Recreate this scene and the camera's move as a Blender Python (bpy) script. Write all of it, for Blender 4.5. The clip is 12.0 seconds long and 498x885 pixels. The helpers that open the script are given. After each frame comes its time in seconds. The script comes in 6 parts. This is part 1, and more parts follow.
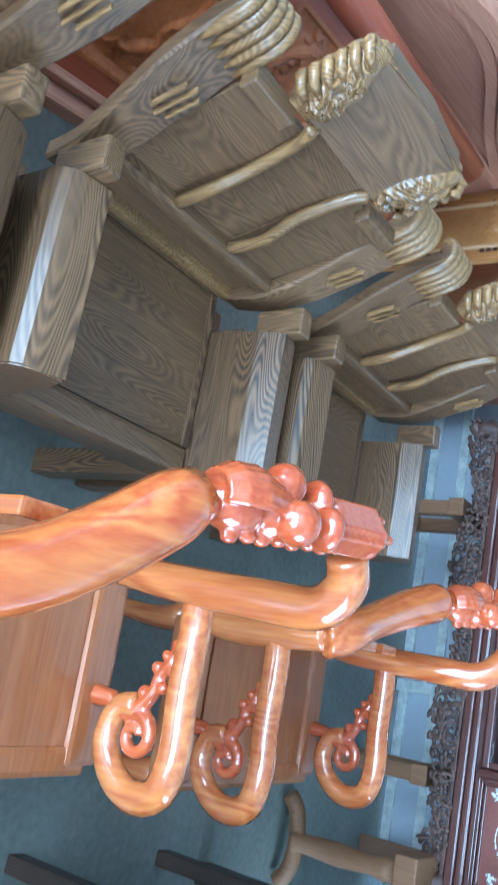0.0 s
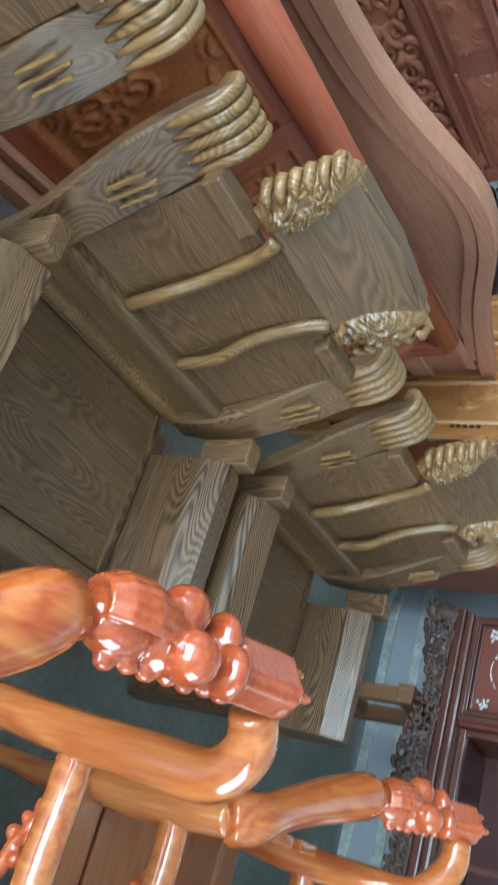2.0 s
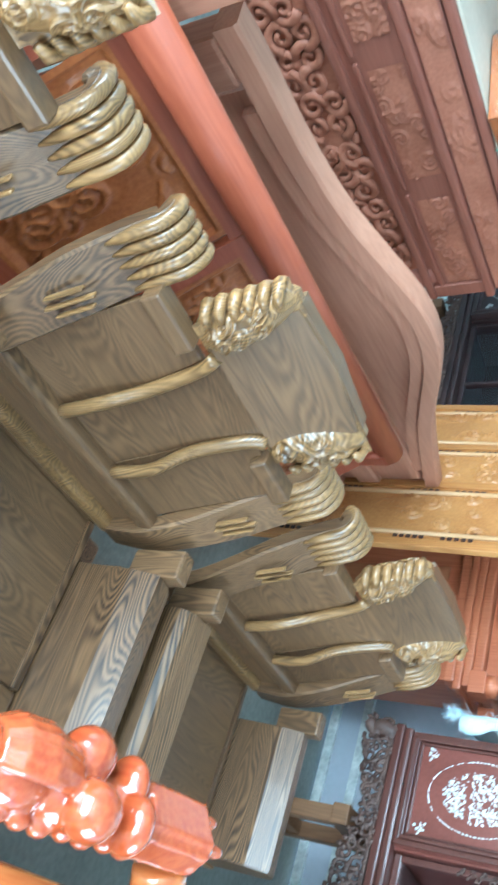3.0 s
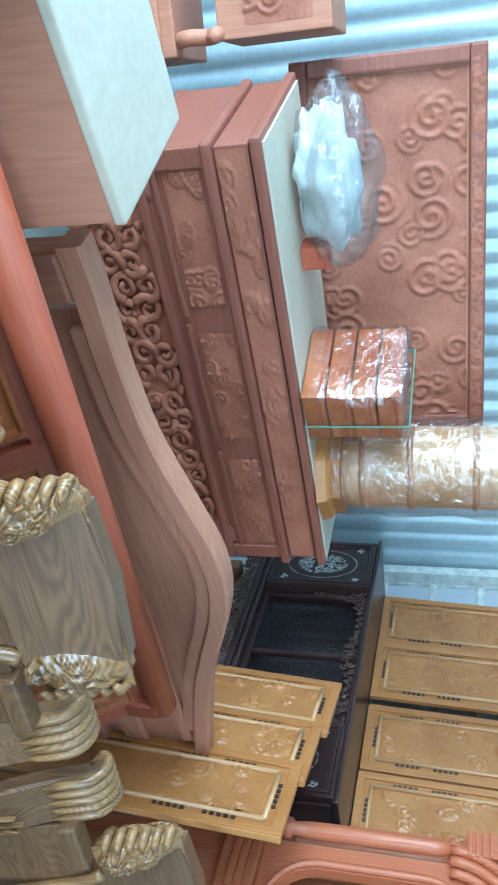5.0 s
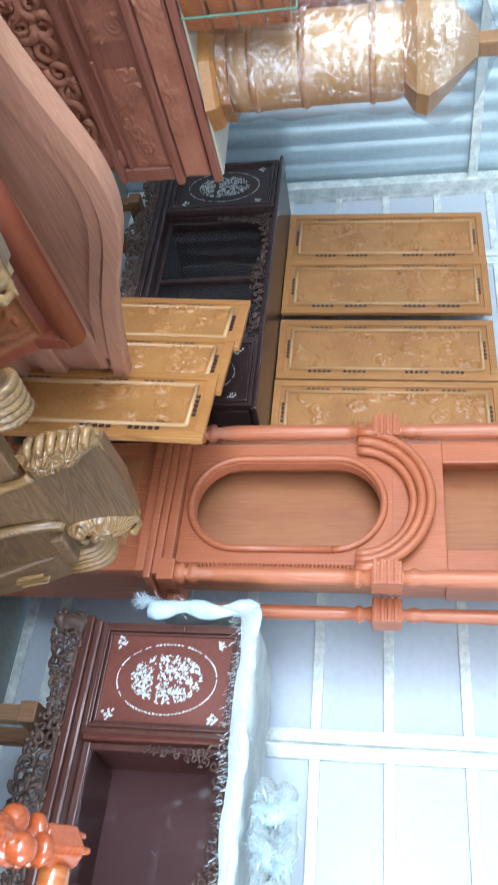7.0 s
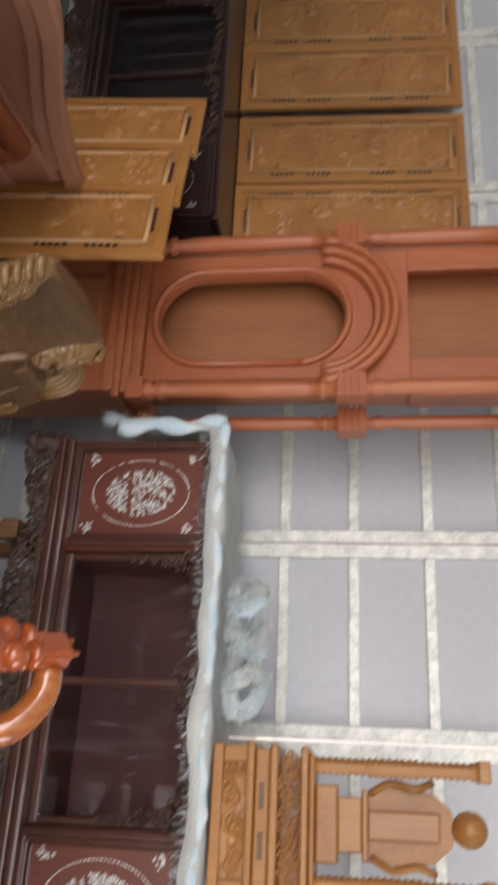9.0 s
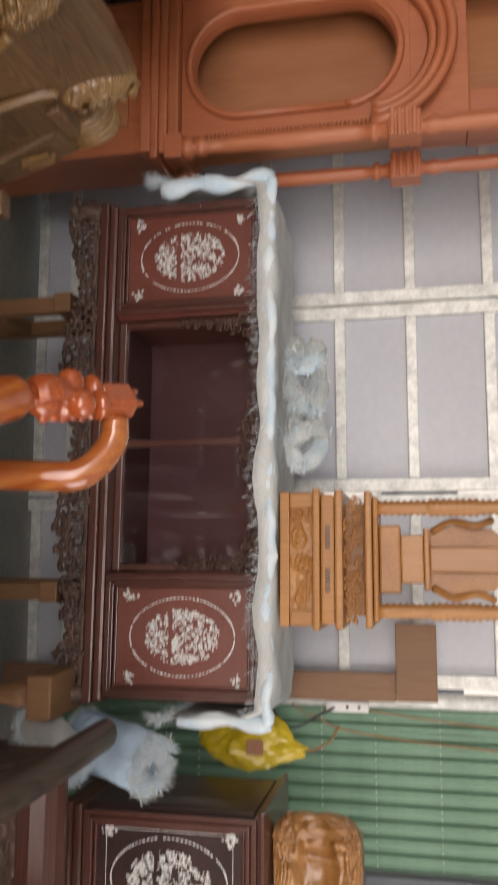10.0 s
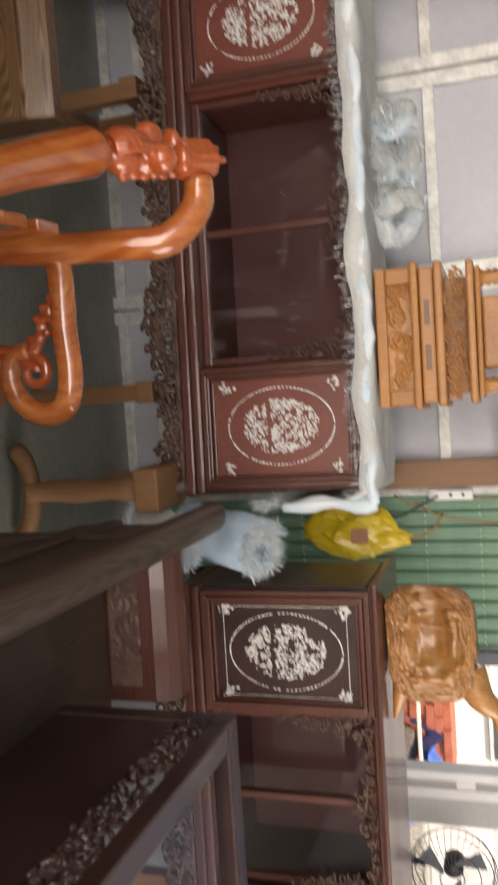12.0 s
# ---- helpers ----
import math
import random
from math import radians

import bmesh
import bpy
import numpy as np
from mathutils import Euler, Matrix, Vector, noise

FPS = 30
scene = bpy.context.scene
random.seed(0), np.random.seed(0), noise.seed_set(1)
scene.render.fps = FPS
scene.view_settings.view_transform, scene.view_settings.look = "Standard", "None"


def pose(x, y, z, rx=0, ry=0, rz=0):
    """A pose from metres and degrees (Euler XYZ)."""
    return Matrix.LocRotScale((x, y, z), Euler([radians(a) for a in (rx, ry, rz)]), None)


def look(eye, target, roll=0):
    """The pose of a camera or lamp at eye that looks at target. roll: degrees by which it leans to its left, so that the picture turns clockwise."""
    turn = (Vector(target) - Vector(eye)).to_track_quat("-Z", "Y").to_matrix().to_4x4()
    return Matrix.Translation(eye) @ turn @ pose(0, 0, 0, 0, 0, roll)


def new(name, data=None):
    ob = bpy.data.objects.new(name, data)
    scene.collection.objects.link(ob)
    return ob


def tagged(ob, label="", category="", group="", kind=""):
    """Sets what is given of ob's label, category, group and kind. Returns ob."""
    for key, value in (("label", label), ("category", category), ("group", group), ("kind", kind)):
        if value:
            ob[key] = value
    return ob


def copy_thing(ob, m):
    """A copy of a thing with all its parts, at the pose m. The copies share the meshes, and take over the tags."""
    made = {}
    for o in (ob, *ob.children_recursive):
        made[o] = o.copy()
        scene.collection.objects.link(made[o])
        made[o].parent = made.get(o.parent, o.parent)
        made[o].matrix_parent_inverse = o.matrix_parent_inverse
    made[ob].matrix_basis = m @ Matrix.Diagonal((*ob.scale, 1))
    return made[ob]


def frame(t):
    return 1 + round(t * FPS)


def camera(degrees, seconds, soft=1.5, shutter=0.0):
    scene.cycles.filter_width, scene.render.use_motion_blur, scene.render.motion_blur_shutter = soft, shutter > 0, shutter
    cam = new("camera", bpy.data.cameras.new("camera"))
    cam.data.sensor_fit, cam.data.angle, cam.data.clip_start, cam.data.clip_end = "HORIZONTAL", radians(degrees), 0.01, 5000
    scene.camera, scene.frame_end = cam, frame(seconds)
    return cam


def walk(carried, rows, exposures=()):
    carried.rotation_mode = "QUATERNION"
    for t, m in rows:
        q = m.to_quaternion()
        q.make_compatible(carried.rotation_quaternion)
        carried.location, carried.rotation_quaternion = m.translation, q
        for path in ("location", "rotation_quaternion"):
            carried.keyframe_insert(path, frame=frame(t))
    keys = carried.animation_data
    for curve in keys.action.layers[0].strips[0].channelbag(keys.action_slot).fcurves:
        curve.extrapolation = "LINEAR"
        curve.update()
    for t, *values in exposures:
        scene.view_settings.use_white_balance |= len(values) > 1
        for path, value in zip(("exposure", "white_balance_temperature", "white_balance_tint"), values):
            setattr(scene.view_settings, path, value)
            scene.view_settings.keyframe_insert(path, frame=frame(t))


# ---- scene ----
cam = camera(33.81, 12.0, 1.7, 0.5)
EXPOSURES = [(0.0, 1.95, 4350, -6), (0.5, 1.9, 4400, -6), (1.5, 1.47, 4950, -7), (2.0, 1.47, 5200, -8), (2.5, 2.05, 5050, -9), (3.0, 2.3, 4850, -10), (3.5, 2.42, 4650, -12), (3.7, 2.3, 4650, -12), (5.3, 1.7, 4700, -8), (6.0, 1.95, 4850, -4), (6.5, 1.87, 5050, -1), (7.2, 1.7, 5600, 5), (8.8, 0.5, 7100, 17), (9.5, 0.5, 7600, 21), (11.0, 0.55, 7800, 22), (12.0, 0.68, 8000, 21)]
# seconds, place, heading, tilt, roll (the picture is held on its side)
ROWS = [
    (0, 0.136, -0.173, 1.645, 20.00, -34.70, 89.58),
    (0.5, 0.137, -0.172, 1.648, 16.26, -33.99, 88.78),
    (1, 0.134, -0.108, 1.628, 15.61, -32.45, 87.31),
    (1.5, 0.139, -0.009, 1.621, 25.50, -31.00, 87.87),
    (2, 0.131, 0.037, 1.614, 34.41, -32.64, 88.83),
    (2.5, 0.100, 0.052, 1.616, 37.76, -31.73, 89.95),
    (3, 0.055, 0.045, 1.629, 41.32, -29.26, 87.99),
    (3.5, 0.024, 0.022, 1.633, 44.60, -24.88, 89.29),
    (3.7, -0.000, 0.023, 1.618, 49.76, -24.24, 87.29),
    (5.3, 0.039, 0.162, 1.650, 60.64, -15.00, 90.81),
    (5.5, 0.012, 0.164, 1.662, 58.97, -15.68, 90.00),
    (6, 0.036, 0.220, 1.675, 46.57, -12.41, 90.33),
    (6.5, 0.061, 0.250, 1.679, 38.31, -9.78, 90.11),
    (7, 0.065, 0.246, 1.693, 35.20, -9.75, 89.54),
    (7.2, 0.069, 0.250, 1.686, 33.54, -9.82, 89.59),
    (8.8, -0.002, 0.199, 1.705, 23.34, -5.53, 89.74),
    (9, 0.026, 0.216, 1.704, 21.34, -7.61, 89.63),
    (9.5, 0.079, 0.238, 1.677, 14.71, -10.18, 89.15),
    (10, 0.152, 0.274, 1.689, 7.05, -11.51, 88.58),
    (10.5, 0.273, 0.329, 1.651, 3.31, -12.18, 90.54),
    (11, 0.323, 0.344, 1.635, 4.92, -14.89, 87.79),
    (11.5, 0.352, 0.358, 1.615, 2.89, -18.37, 86.91),
    (12, 0.358, 0.356, 1.616, -3.75, -17.53, 87.36),
]
walk(cam, [(t, pose(x, y, z, 90 + tilt, 0, yaw) @ pose(0, 0, 0, 0, 0, roll)) for t, x, y, z, yaw, tilt, roll in ROWS], EXPOSURES)
# ---- end of camera ----

# ---------------------------------------------------------------- light
world = bpy.data.worlds.new("sky")
scene.world = world
world.use_nodes = True
_n = world.node_tree.nodes
_sky = _n.new("ShaderNodeTexSky")
_sky.sky_type, _sky.sun_disc = "NISHITA", False
_sky.sun_elevation, _sky.sun_rotation = radians(50), radians(150)
_n["Background"].inputs["Strength"].default_value = 0.10
world.node_tree.links.new(_sky.outputs["Color"], _n["Background"].inputs["Color"])
sun = new("sun", bpy.data.lights.new("sun", "SUN"))
sun.data.energy, sun.data.angle, sun.data.color = 5.0, radians(4), (1.0, 0.96, 0.9)
sun.matrix_world = look((0, 0, 10), (2.5, 4.3, 0))


def daylight(name, eye, target, sx, sy, power, color):
    lamp = new(name, bpy.data.lights.new(name, "AREA"))
    lamp.data.shape, lamp.data.size, lamp.data.size_y = "RECTANGLE", sx, sy
    lamp.data.energy, lamp.data.color = power, color
    lamp.matrix_world = look(eye, target)
    return lamp


# the open shop front behind the camera, and a fill lamp added at the side
daylight("front_opening_daylight", (-0.6, -3.4, 2.0), (-0.6, 2.5, 0.9), 5.5, 2.6, 188, (0.93, 0.97, 1.0))
daylight("side_doorway_daylight", (3.9, 1.4, 1.9), (0.0, 1.6, 0.9), 2.4, 2.2, 55, (0.93, 0.97, 1.0))


# ---------------------------------------------------------------- materials
def mat(name, rough=0.6, metal=0.0, coat=0.0):
    m = bpy.data.materials.new(name)
    m.use_nodes = True
    b = m.node_tree.nodes["Principled BSDF"]
    b.inputs["Roughness"].default_value, b.inputs["Metallic"].default_value = rough, metal
    b.inputs["Coat Weight"].default_value = coat
    b.inputs["Coat Roughness"].default_value = 0.06
    return m, m.node_tree.nodes, m.node_tree.links, b


def ramp(nodes, stops):
    r = nodes.new("ShaderNodeValToRGB")
    while len(r.color_ramp.elements) < len(stops):
        r.color_ramp.elements.new(0.5)
    for e, (p, c) in zip(r.color_ramp.elements, stops):
        e.position, e.color = p, (*c, 1)
    return r


def wood(name, dark, light, scale=9.0, axis=(1.0, 0.16, 1.0), rough=0.5, coat=0.0, rings=True, bump=0.25, contrast=(0.25, 0.75), warp_by=14.0, figure=0.28, eyes=False):
    """Wood: growth rings round the long axis, a patchy figure, fine streaks and slow stains."""
    m, n, l, b = mat(name, rough, 0.0, coat)
    co, mp, info = n.new("ShaderNodeTexCoord"), n.new("ShaderNodeMapping"), n.new("ShaderNodeObjectInfo")
    mp.inputs["Scale"].default_value = axis
    mp.inputs["Rotation"].default_value = (0.10, 0.13, 0.09)
    off, comb = n.new("ShaderNodeVectorMath"), n.new("ShaderNodeVectorMath")
    off.operation, comb.operation = "MULTIPLY", "ADD"
    off.inputs[1].default_value = (0.73, 0.31, 0.57)
    l.new(info.outputs["Random"], off.inputs[0])
    l.new(co.outputs["Object"], comb.inputs[0])
    l.new(off.outputs[0], comb.inputs[1])
    l.new(comb.outputs[0], mp.inputs["Vector"])
    warp, patch = n.new("ShaderNodeTexNoise"), n.new("ShaderNodeTexNoise")
    warp.inputs["Scale"].default_value, warp.inputs["Detail"].default_value = 3.0, 4
    patch.inputs["Scale"].default_value, patch.inputs["Detail"].default_value = 9.0, 3
    l.new(mp.outputs[0], warp.inputs["Vector"])
    l.new(mp.outputs[0], patch.inputs["Vector"])
    wave = n.new("ShaderNodeTexWave")
    wave.wave_type, wave.rings_direction = "RINGS", "XYZ"[axis.index(min(axis))]
    wave.inputs["Scale"].default_value, wave.inputs["Distortion"].default_value = scale, warp_by
    wave.inputs["Detail"].default_value, wave.inputs["Detail Scale"].default_value = 3.0, 7.0 / scale
    l.new(mp.outputs[0], wave.inputs["Vector"])
    fm, fine = n.new("ShaderNodeMapping"), n.new("ShaderNodeTexNoise")
    fm.inputs["Scale"].default_value = tuple(0.06 if q == min(axis) else 1.0 for q in axis)
    fine.inputs["Scale"].default_value, fine.inputs["Detail"].default_value = 130, 5
    l.new(comb.outputs[0], fm.inputs["Vector"])
    l.new(fm.outputs[0], fine.inputs["Vector"])

    def maths(op, x, y, z=None):
        k = n.new("ShaderNodeMath")
        k.operation = op
        for i, v in enumerate((x, y, z)):
            if v is None:
                continue
            if isinstance(v, (int, float)):
                k.inputs[i].default_value = v
            else:
                l.new(v, k.inputs[i])
        return k.outputs[0]
    centred = maths("SUBTRACT", wave.outputs["Fac"], 0.5)
    if eyes:
        # slab-cut figure: closed growth rings, like the contour lines of a hilly field
        hill = n.new("ShaderNodeTexNoise")
        hill.inputs["Scale"].default_value, hill.inputs["Detail"].default_value = 8.0, 1.2
        l.new(mp.outputs[0], hill.inputs["Vector"])
        field = maths("MULTIPLY_ADD", hill.outputs["Fac"], 330.0, maths("MULTIPLY", fine.outputs["Fac"], 2.6))
        centred = maths("MULTIPLY", maths("SINE", field, None), 0.5)
    gate = maths("MULTIPLY_ADD", patch.outputs["Fac"], 2.4, -0.55)
    fig = maths("MULTIPLY", centred, maths("MAXIMUM", gate, 0.12))
    grain = maths("MULTIPLY_ADD", fig, figure * 2.0, maths("MULTIPLY_ADD", fine.outputs["Fac"], 0.42, 0.0))
    tone = maths("MULTIPLY_ADD", warp.outputs["Fac"], 0.58, grain)
    r = ramp(n, [(contrast[0], dark), (contrast[1], light)])
    l.new(tone, r.inputs[0])
    l.new(r.outputs[0], b.inputs["Base Color"])
    bp = n.new("ShaderNodeBump")
    bp.inputs["Strength"].default_value, bp.inputs["Distance"].default_value = bump, 0.0012
    l.new(grain, bp.inputs["Height"])
    l.new(bp.outputs[0], b.inputs["Normal"])
    rr = n.new("ShaderNodeMapRange")
    rr.inputs["To Min"].default_value, rr.inputs["To Max"].default_value = max(0.05, rough - 0.12), min(1, rough + 0.12)
    l.new(warp.outputs["Fac"], rr.inputs["Value"])
    l.new(rr.outputs[0], b.inputs["Roughness"])
    return m


def mottled(name, c1, c2, scale=4.0, rough=0.7, metal=0.0, bump=0.1, fine=60, coat=0.0, bumpdist=0.002):
    m, n, l, b = mat(name, rough, metal, coat)
    co = n.new("ShaderNodeTexCoord")
    a, f = n.new("ShaderNodeTexNoise"), n.new("ShaderNodeTexNoise")
    a.inputs["Scale"].default_value, a.inputs["Detail"].default_value = scale, 6
    f.inputs["Scale"].default_value, f.inputs["Detail"].default_value = fine, 4
    l.new(co.outputs["Object"], a.inputs["Vector"])
    l.new(co.outputs["Object"], f.inputs["Vector"])
    s = n.new("ShaderNodeMath")
    s.operation = "MULTIPLY_ADD"
    s.inputs[1].default_value = 0.35
    l.new(f.outputs["Fac"], s.inputs[0])
    k = n.new("ShaderNodeMath")
    k.operation = "MULTIPLY"
    k.inputs[1].default_value = 0.65
    l.new(a.outputs["Fac"], k.inputs[0])
    l.new(k.outputs[0], s.inputs[2])
    r = ramp(n, [(0.35, c1), (0.65, c2)])
    l.new(s.outputs[0], r.inputs[0])
    l.new(r.outputs[0], b.inputs["Base Color"])
    bp = n.new("ShaderNodeBump")
    bp.inputs["Strength"].default_value, bp.inputs["Distance"].default_value = bump, bumpdist
    l.new(s.outputs[0], bp.inputs["Height"])
    l.new(bp.outputs[0], b.inputs["Normal"])
    return m


def glassy(name, tint, rough=0.05, gloss=0.1, wrinkle=0.0):
    """Clear sheet: see-through with a glossy face."""
    m, n, l, b = mat(name, rough)
    n.remove(b)
    tr, gl, mx = n.new("ShaderNodeBsdfTransparent"), n.new("ShaderNodeBsdfGlossy"), n.new("ShaderNodeMixShader")
    tr.inputs["Color"].default_value = (*tint, 1)
    gl.inputs["Roughness"].default_value = rough
    mx.inputs[0].default_value = gloss
    if wrinkle:
        co, nz, bp = n.new("ShaderNodeTexCoord"), n.new("ShaderNodeTexNoise"), n.new("ShaderNodeBump")
        nz.inputs["Scale"].default_value, nz.inputs["Detail"].default_value, nz.inputs["Distortion"].default_value = 22, 3, 1.5
        bp.inputs["Strength"].default_value, bp.inputs["Distance"].default_value = wrinkle, 0.02
        l.new(co.outputs["Object"], nz.inputs["Vector"])
        l.new(nz.outputs["Fac"], bp.inputs["Height"])
        l.new(bp.outputs[0], gl.inputs["Normal"])
    l.new(tr.outputs[0], mx.inputs[1])
    l.new(gl.outputs[0], mx.inputs[2])
    l.new(mx.outputs[0], n["Material Output"].inputs["Surface"])
    return m


def chips(name, stops, rough=0.25, metal=0.0):
    m, n, l, b = mat(name, rough, metal, 0.3)
    g = n.new("ShaderNodeNewGeometry")
    r = ramp(n, stops)
    l.new(g.outputs["Random Per Island"], r.inputs[0])
    l.new(r.outputs[0], b.inputs["Base Color"])
    return m


WENGE = wood("dark_wenge_wood", (0.032, 0.0165, 0.0085), (0.250, 0.134, 0.058), 62, (1.0, 0.16, 1.0), 0.38, 0.12, True, 0.15, (0.20, 0.86), 90.0, 0.13, True)
WENGE_V = wood("dark_wenge_wood_upright", (0.032, 0.0165, 0.0085), (0.250, 0.134, 0.058), 62, (1.0, 1.0, 0.16), 0.38, 0.12, True, 0.15, (0.20, 0.86), 90.0, 0.19, True)
WENGE_X = wood("dark_wenge_wood_lengthwise", (0.032, 0.0165, 0.0085), (0.250, 0.134, 0.058), 62, (0.16, 1.0, 1.0), 0.38, 0.12, True, 0.15, (0.20, 0.86), 90.0, 0.26, True)
WENGE_EDGE = wood("rubbed_golden_wenge_edge", (0.060, 0.030, 0.011), (0.42, 0.230, 0.085), 60, (1.0, 1.0, 0.2), 0.32, 0.2, True, 0.15, (0.20, 0.84), 60.0, 0.16, True)
# wenge with the shade round the bench put into its colour
BENCH_SHADED = wood("dark_stained_bench_wood", (0.016, 0.009, 0.006), (0.075, 0.043, 0.026), 50, (1.0, 0.16, 1.0), 0.42, 0.1, True, 0.2, (0.28, 0.78), 40.0, 0.2)
ORANGE = wood("varnished_orange_wood", (0.34, 0.040, 0.008), (0.68, 0.230, 0.052), 8, (1.0, 0.14, 1.0), 0.13, 1.0, True, 0.02, (0.22, 0.86), 26.0, 0.13)
ORANGE_V = wood("varnished_orange_wood_upright", (0.30, 0.045, 0.010), (0.66, 0.250, 0.068), 8, (1.0, 1.0, 0.14), 0.13, 1.0, True, 0.02, (0.22, 0.86), 26.0, 0.14)
ORANGE_RED = wood("varnished_red_orange_carving", (0.28, 0.032, 0.010), (0.60, 0.150, 0.042), 14, (1.0, 1.0, 0.12), 0.12, 1.0, True, 0.03, contrast=(0.25, 0.80), warp_by=40.0, figure=0.06)
ORANGE_SEAT = wood("satin_orange_wood", (0.25, 0.070, 0.020), (0.46, 0.180, 0.058), 10, (0.12, 1.0, 1.0), 0.3, 0.5, True, 0.06, contrast=(0.25, 0.80), warp_by=40.0, figure=0.06)
RED_RAW = wood("raw_reddish_wood", (0.35, 0.140, 0.078), (0.57, 0.280, 0.170), 14, (1.0, 0.12, 1.0), 0.62, 0.0, True, 0.15, contrast=(0.25, 0.80), warp_by=40.0, figure=0.06)
RED_RAW_V = wood("raw_reddish_wood_upright", (0.32, 0.125, 0.07), (0.52, 0.25, 0.15), 14, (1.0, 1.0, 0.12), 0.62, 0.0, True, 0.15, contrast=(0.25, 0.80), warp_by=40.0, figure=0.06)
RED_PAINT = wood("red_stained_wood", (0.30, 0.055, 0.022), (0.48, 0.13, 0.06), 12, (1.0, 0.12, 1.0), 0.42, 0.1, True, 0.1, contrast=(0.25, 0.80), warp_by=40.0, figure=0.06)
CARVED_RED = mottled("carved_red_wood", (0.32, 0.080, 0.020), (0.54, 0.175, 0.050), 5, 0.36, 0, 0.2, 80)
ALTAR = mottled("carved_raw_red_wood", (0.25, 0.085, 0.045), (0.40, 0.155, 0.09), 5, 0.6, 0, 0.25, 80)
ALTAR_DARK = wood("planed_altar_wood", (0.17, 0.052, 0.032), (0.33, 0.125, 0.08), 14, (1, 0.12, 1), 0.5, 0.0, True, 0.15, contrast=(0.25, 0.80), warp_by=40.0, figure=0.06)
CLOCK = wood("orange_red_clock_wood", (0.32, 0.080, 0.030), (0.55, 0.185, 0.082), 30, (1, 1, 0.10), 0.45, 0.1, True, 0.15, (0.22, 0.84), 36.0, 0.15)
CLOCK_IN = wood("planed_back_board", (0.30, 0.100, 0.038), (0.47, 0.195, 0.082), 8, (1, 1, 0.12), 0.55, 0.0, True, 0.12, contrast=(0.25, 0.80), warp_by=40.0, figure=0.06)
GOLD = wood("golden_brown_wood", (0.29, 0.108, 0.026), (0.55, 0.255, 0.074), 30, (1, 1, 0.12), 0.42, 0.15, True, 0.12, (0.25, 0.80), 36.0, 0.12)
GOLD_CARVE = mottled("carved_golden_wood", (0.32, 0.125, 0.034), (0.48, 0.225, 0.068), 4, 0.38, 0, 0.15, 90)
GOLD_LIGHT = wood("pale_golden_wood", (0.44, 0.22, 0.085), (0.66, 0.40, 0.19), 30, (1, 1, 0.12), 0.5, 0.05, True, 0.1, (0.25, 0.80), 36.0, 0.07)
ROSE = wood("dark_rosewood", (0.050, 0.017, 0.012), (0.155, 0.055, 0.038), 40, (0.12, 1, 1), 0.34, 0.25, True, 0.08, (0.25, 0.80), 36.0, 0.06)
ROSE_PANEL = mottled("reddish_rosewood_panel", (0.135, 0.038, 0.026), (0.205, 0.064, 0.045), 3, 0.33, 0, 0.06, 70, 0.25)
ROSE_CARVE = mottled("carved_dusty_rosewood", (0.045, 0.022, 0.016), (0.15, 0.085, 0.062), 14, 0.5, 0, 0.3, 120)
ROSE_DARK = mottled("near_black_rosewood", (0.025, 0.012, 0.011), (0.06, 0.028, 0.024), 4, 0.35, 0, 0.08, 90, 0.2)
PEARL = chips("mother_of_pearl", [(0.0, (0.82, 0.80, 0.76)), (0.45, (0.66, 0.72, 0.68)), (0.75, (0.84, 0.78, 0.76)), (1.0, (0.55, 0.48, 0.44))], 0.2)
PANE = glassy("cabinet_glass", (0.90, 0.90, 0.92), 0.03, 0.05)
ROSE_BACK = mottled("smooth_reddish_back_board", (0.13, 0.048, 0.042), (0.17, 0.066, 0.056), 2, 0.6, 0, 0.02, 60)
FILM = glassy("clear_plastic_film", (0.93, 0.94, 0.95), 0.14, 0.20, 0.9)
CONCRETE = mottled("worn_concrete_floor", (0.15, 0.148, 0.125), (0.26, 0.258, 0.220), 2.5, 0.55, 0, 0.25, 40)
PAINT_PANEL = mottled("grey_blue_painted_sheet", (0.50, 0.52, 0.57), (0.58, 0.60, 0.65), 1.2, 0.45, 0, 0.04, 30)
GALV = mottled("worn_galvanised_steel", (0.52, 0.54, 0.51), (0.88, 0.89, 0.85), 16, 0.42, 0.15, 0.3, 60)
CORR = mottled("pale_blue_corrugated_sheet", (0.40, 0.48, 0.52), (0.54, 0.62, 0.66), 2, 0.38, 0.25, 0.05, 40)
GREEN = mottled("green_painted_gate", (0.10, 0.21, 0.14), (0.16, 0.30, 0.205), 3, 0.45, 0.1, 0.08, 50)
GREY_BAR = mottled("grey_blue_steel", (0.07, 0.085, 0.10), (0.11, 0.125, 0.14), 4, 0.5, 0.2, 0.1, 50)
FUR = chips("pale_blue_fur", [(0.0, (0.74, 0.80, 0.83)), (0.35, (0.50, 0.70, 0.82)), (0.6, (0.82, 0.83, 0.80)), (1.0, (0.68, 0.68, 0.64))], 0.9)
CLOTH = mottled("pale_blue_cloth", (0.30, 0.46, 0.58), (0.45, 0.58, 0.68), 5, 0.85, 0, 0.35, 160)
CLOTH_FUR = mottled("pale_blue_white_fur", (0.48, 0.66, 0.78), (0.80, 0.82, 0.80), 9, 0.95, 0, 0.8, 220, 0.0, 0.004)
CLOTH_PALE = mottled("grey_white_cloth", (0.44, 0.45, 0.43), (0.62, 0.64, 0.62), 5, 0.9, 0, 0.4, 120)
YELLOW = mottled("yellow_plastic_bag", (0.55, 0.38, 0.01), (0.75, 0.55, 0.04), 6, 0.3, 0, 0.3, 25, 0.2, 0.01)
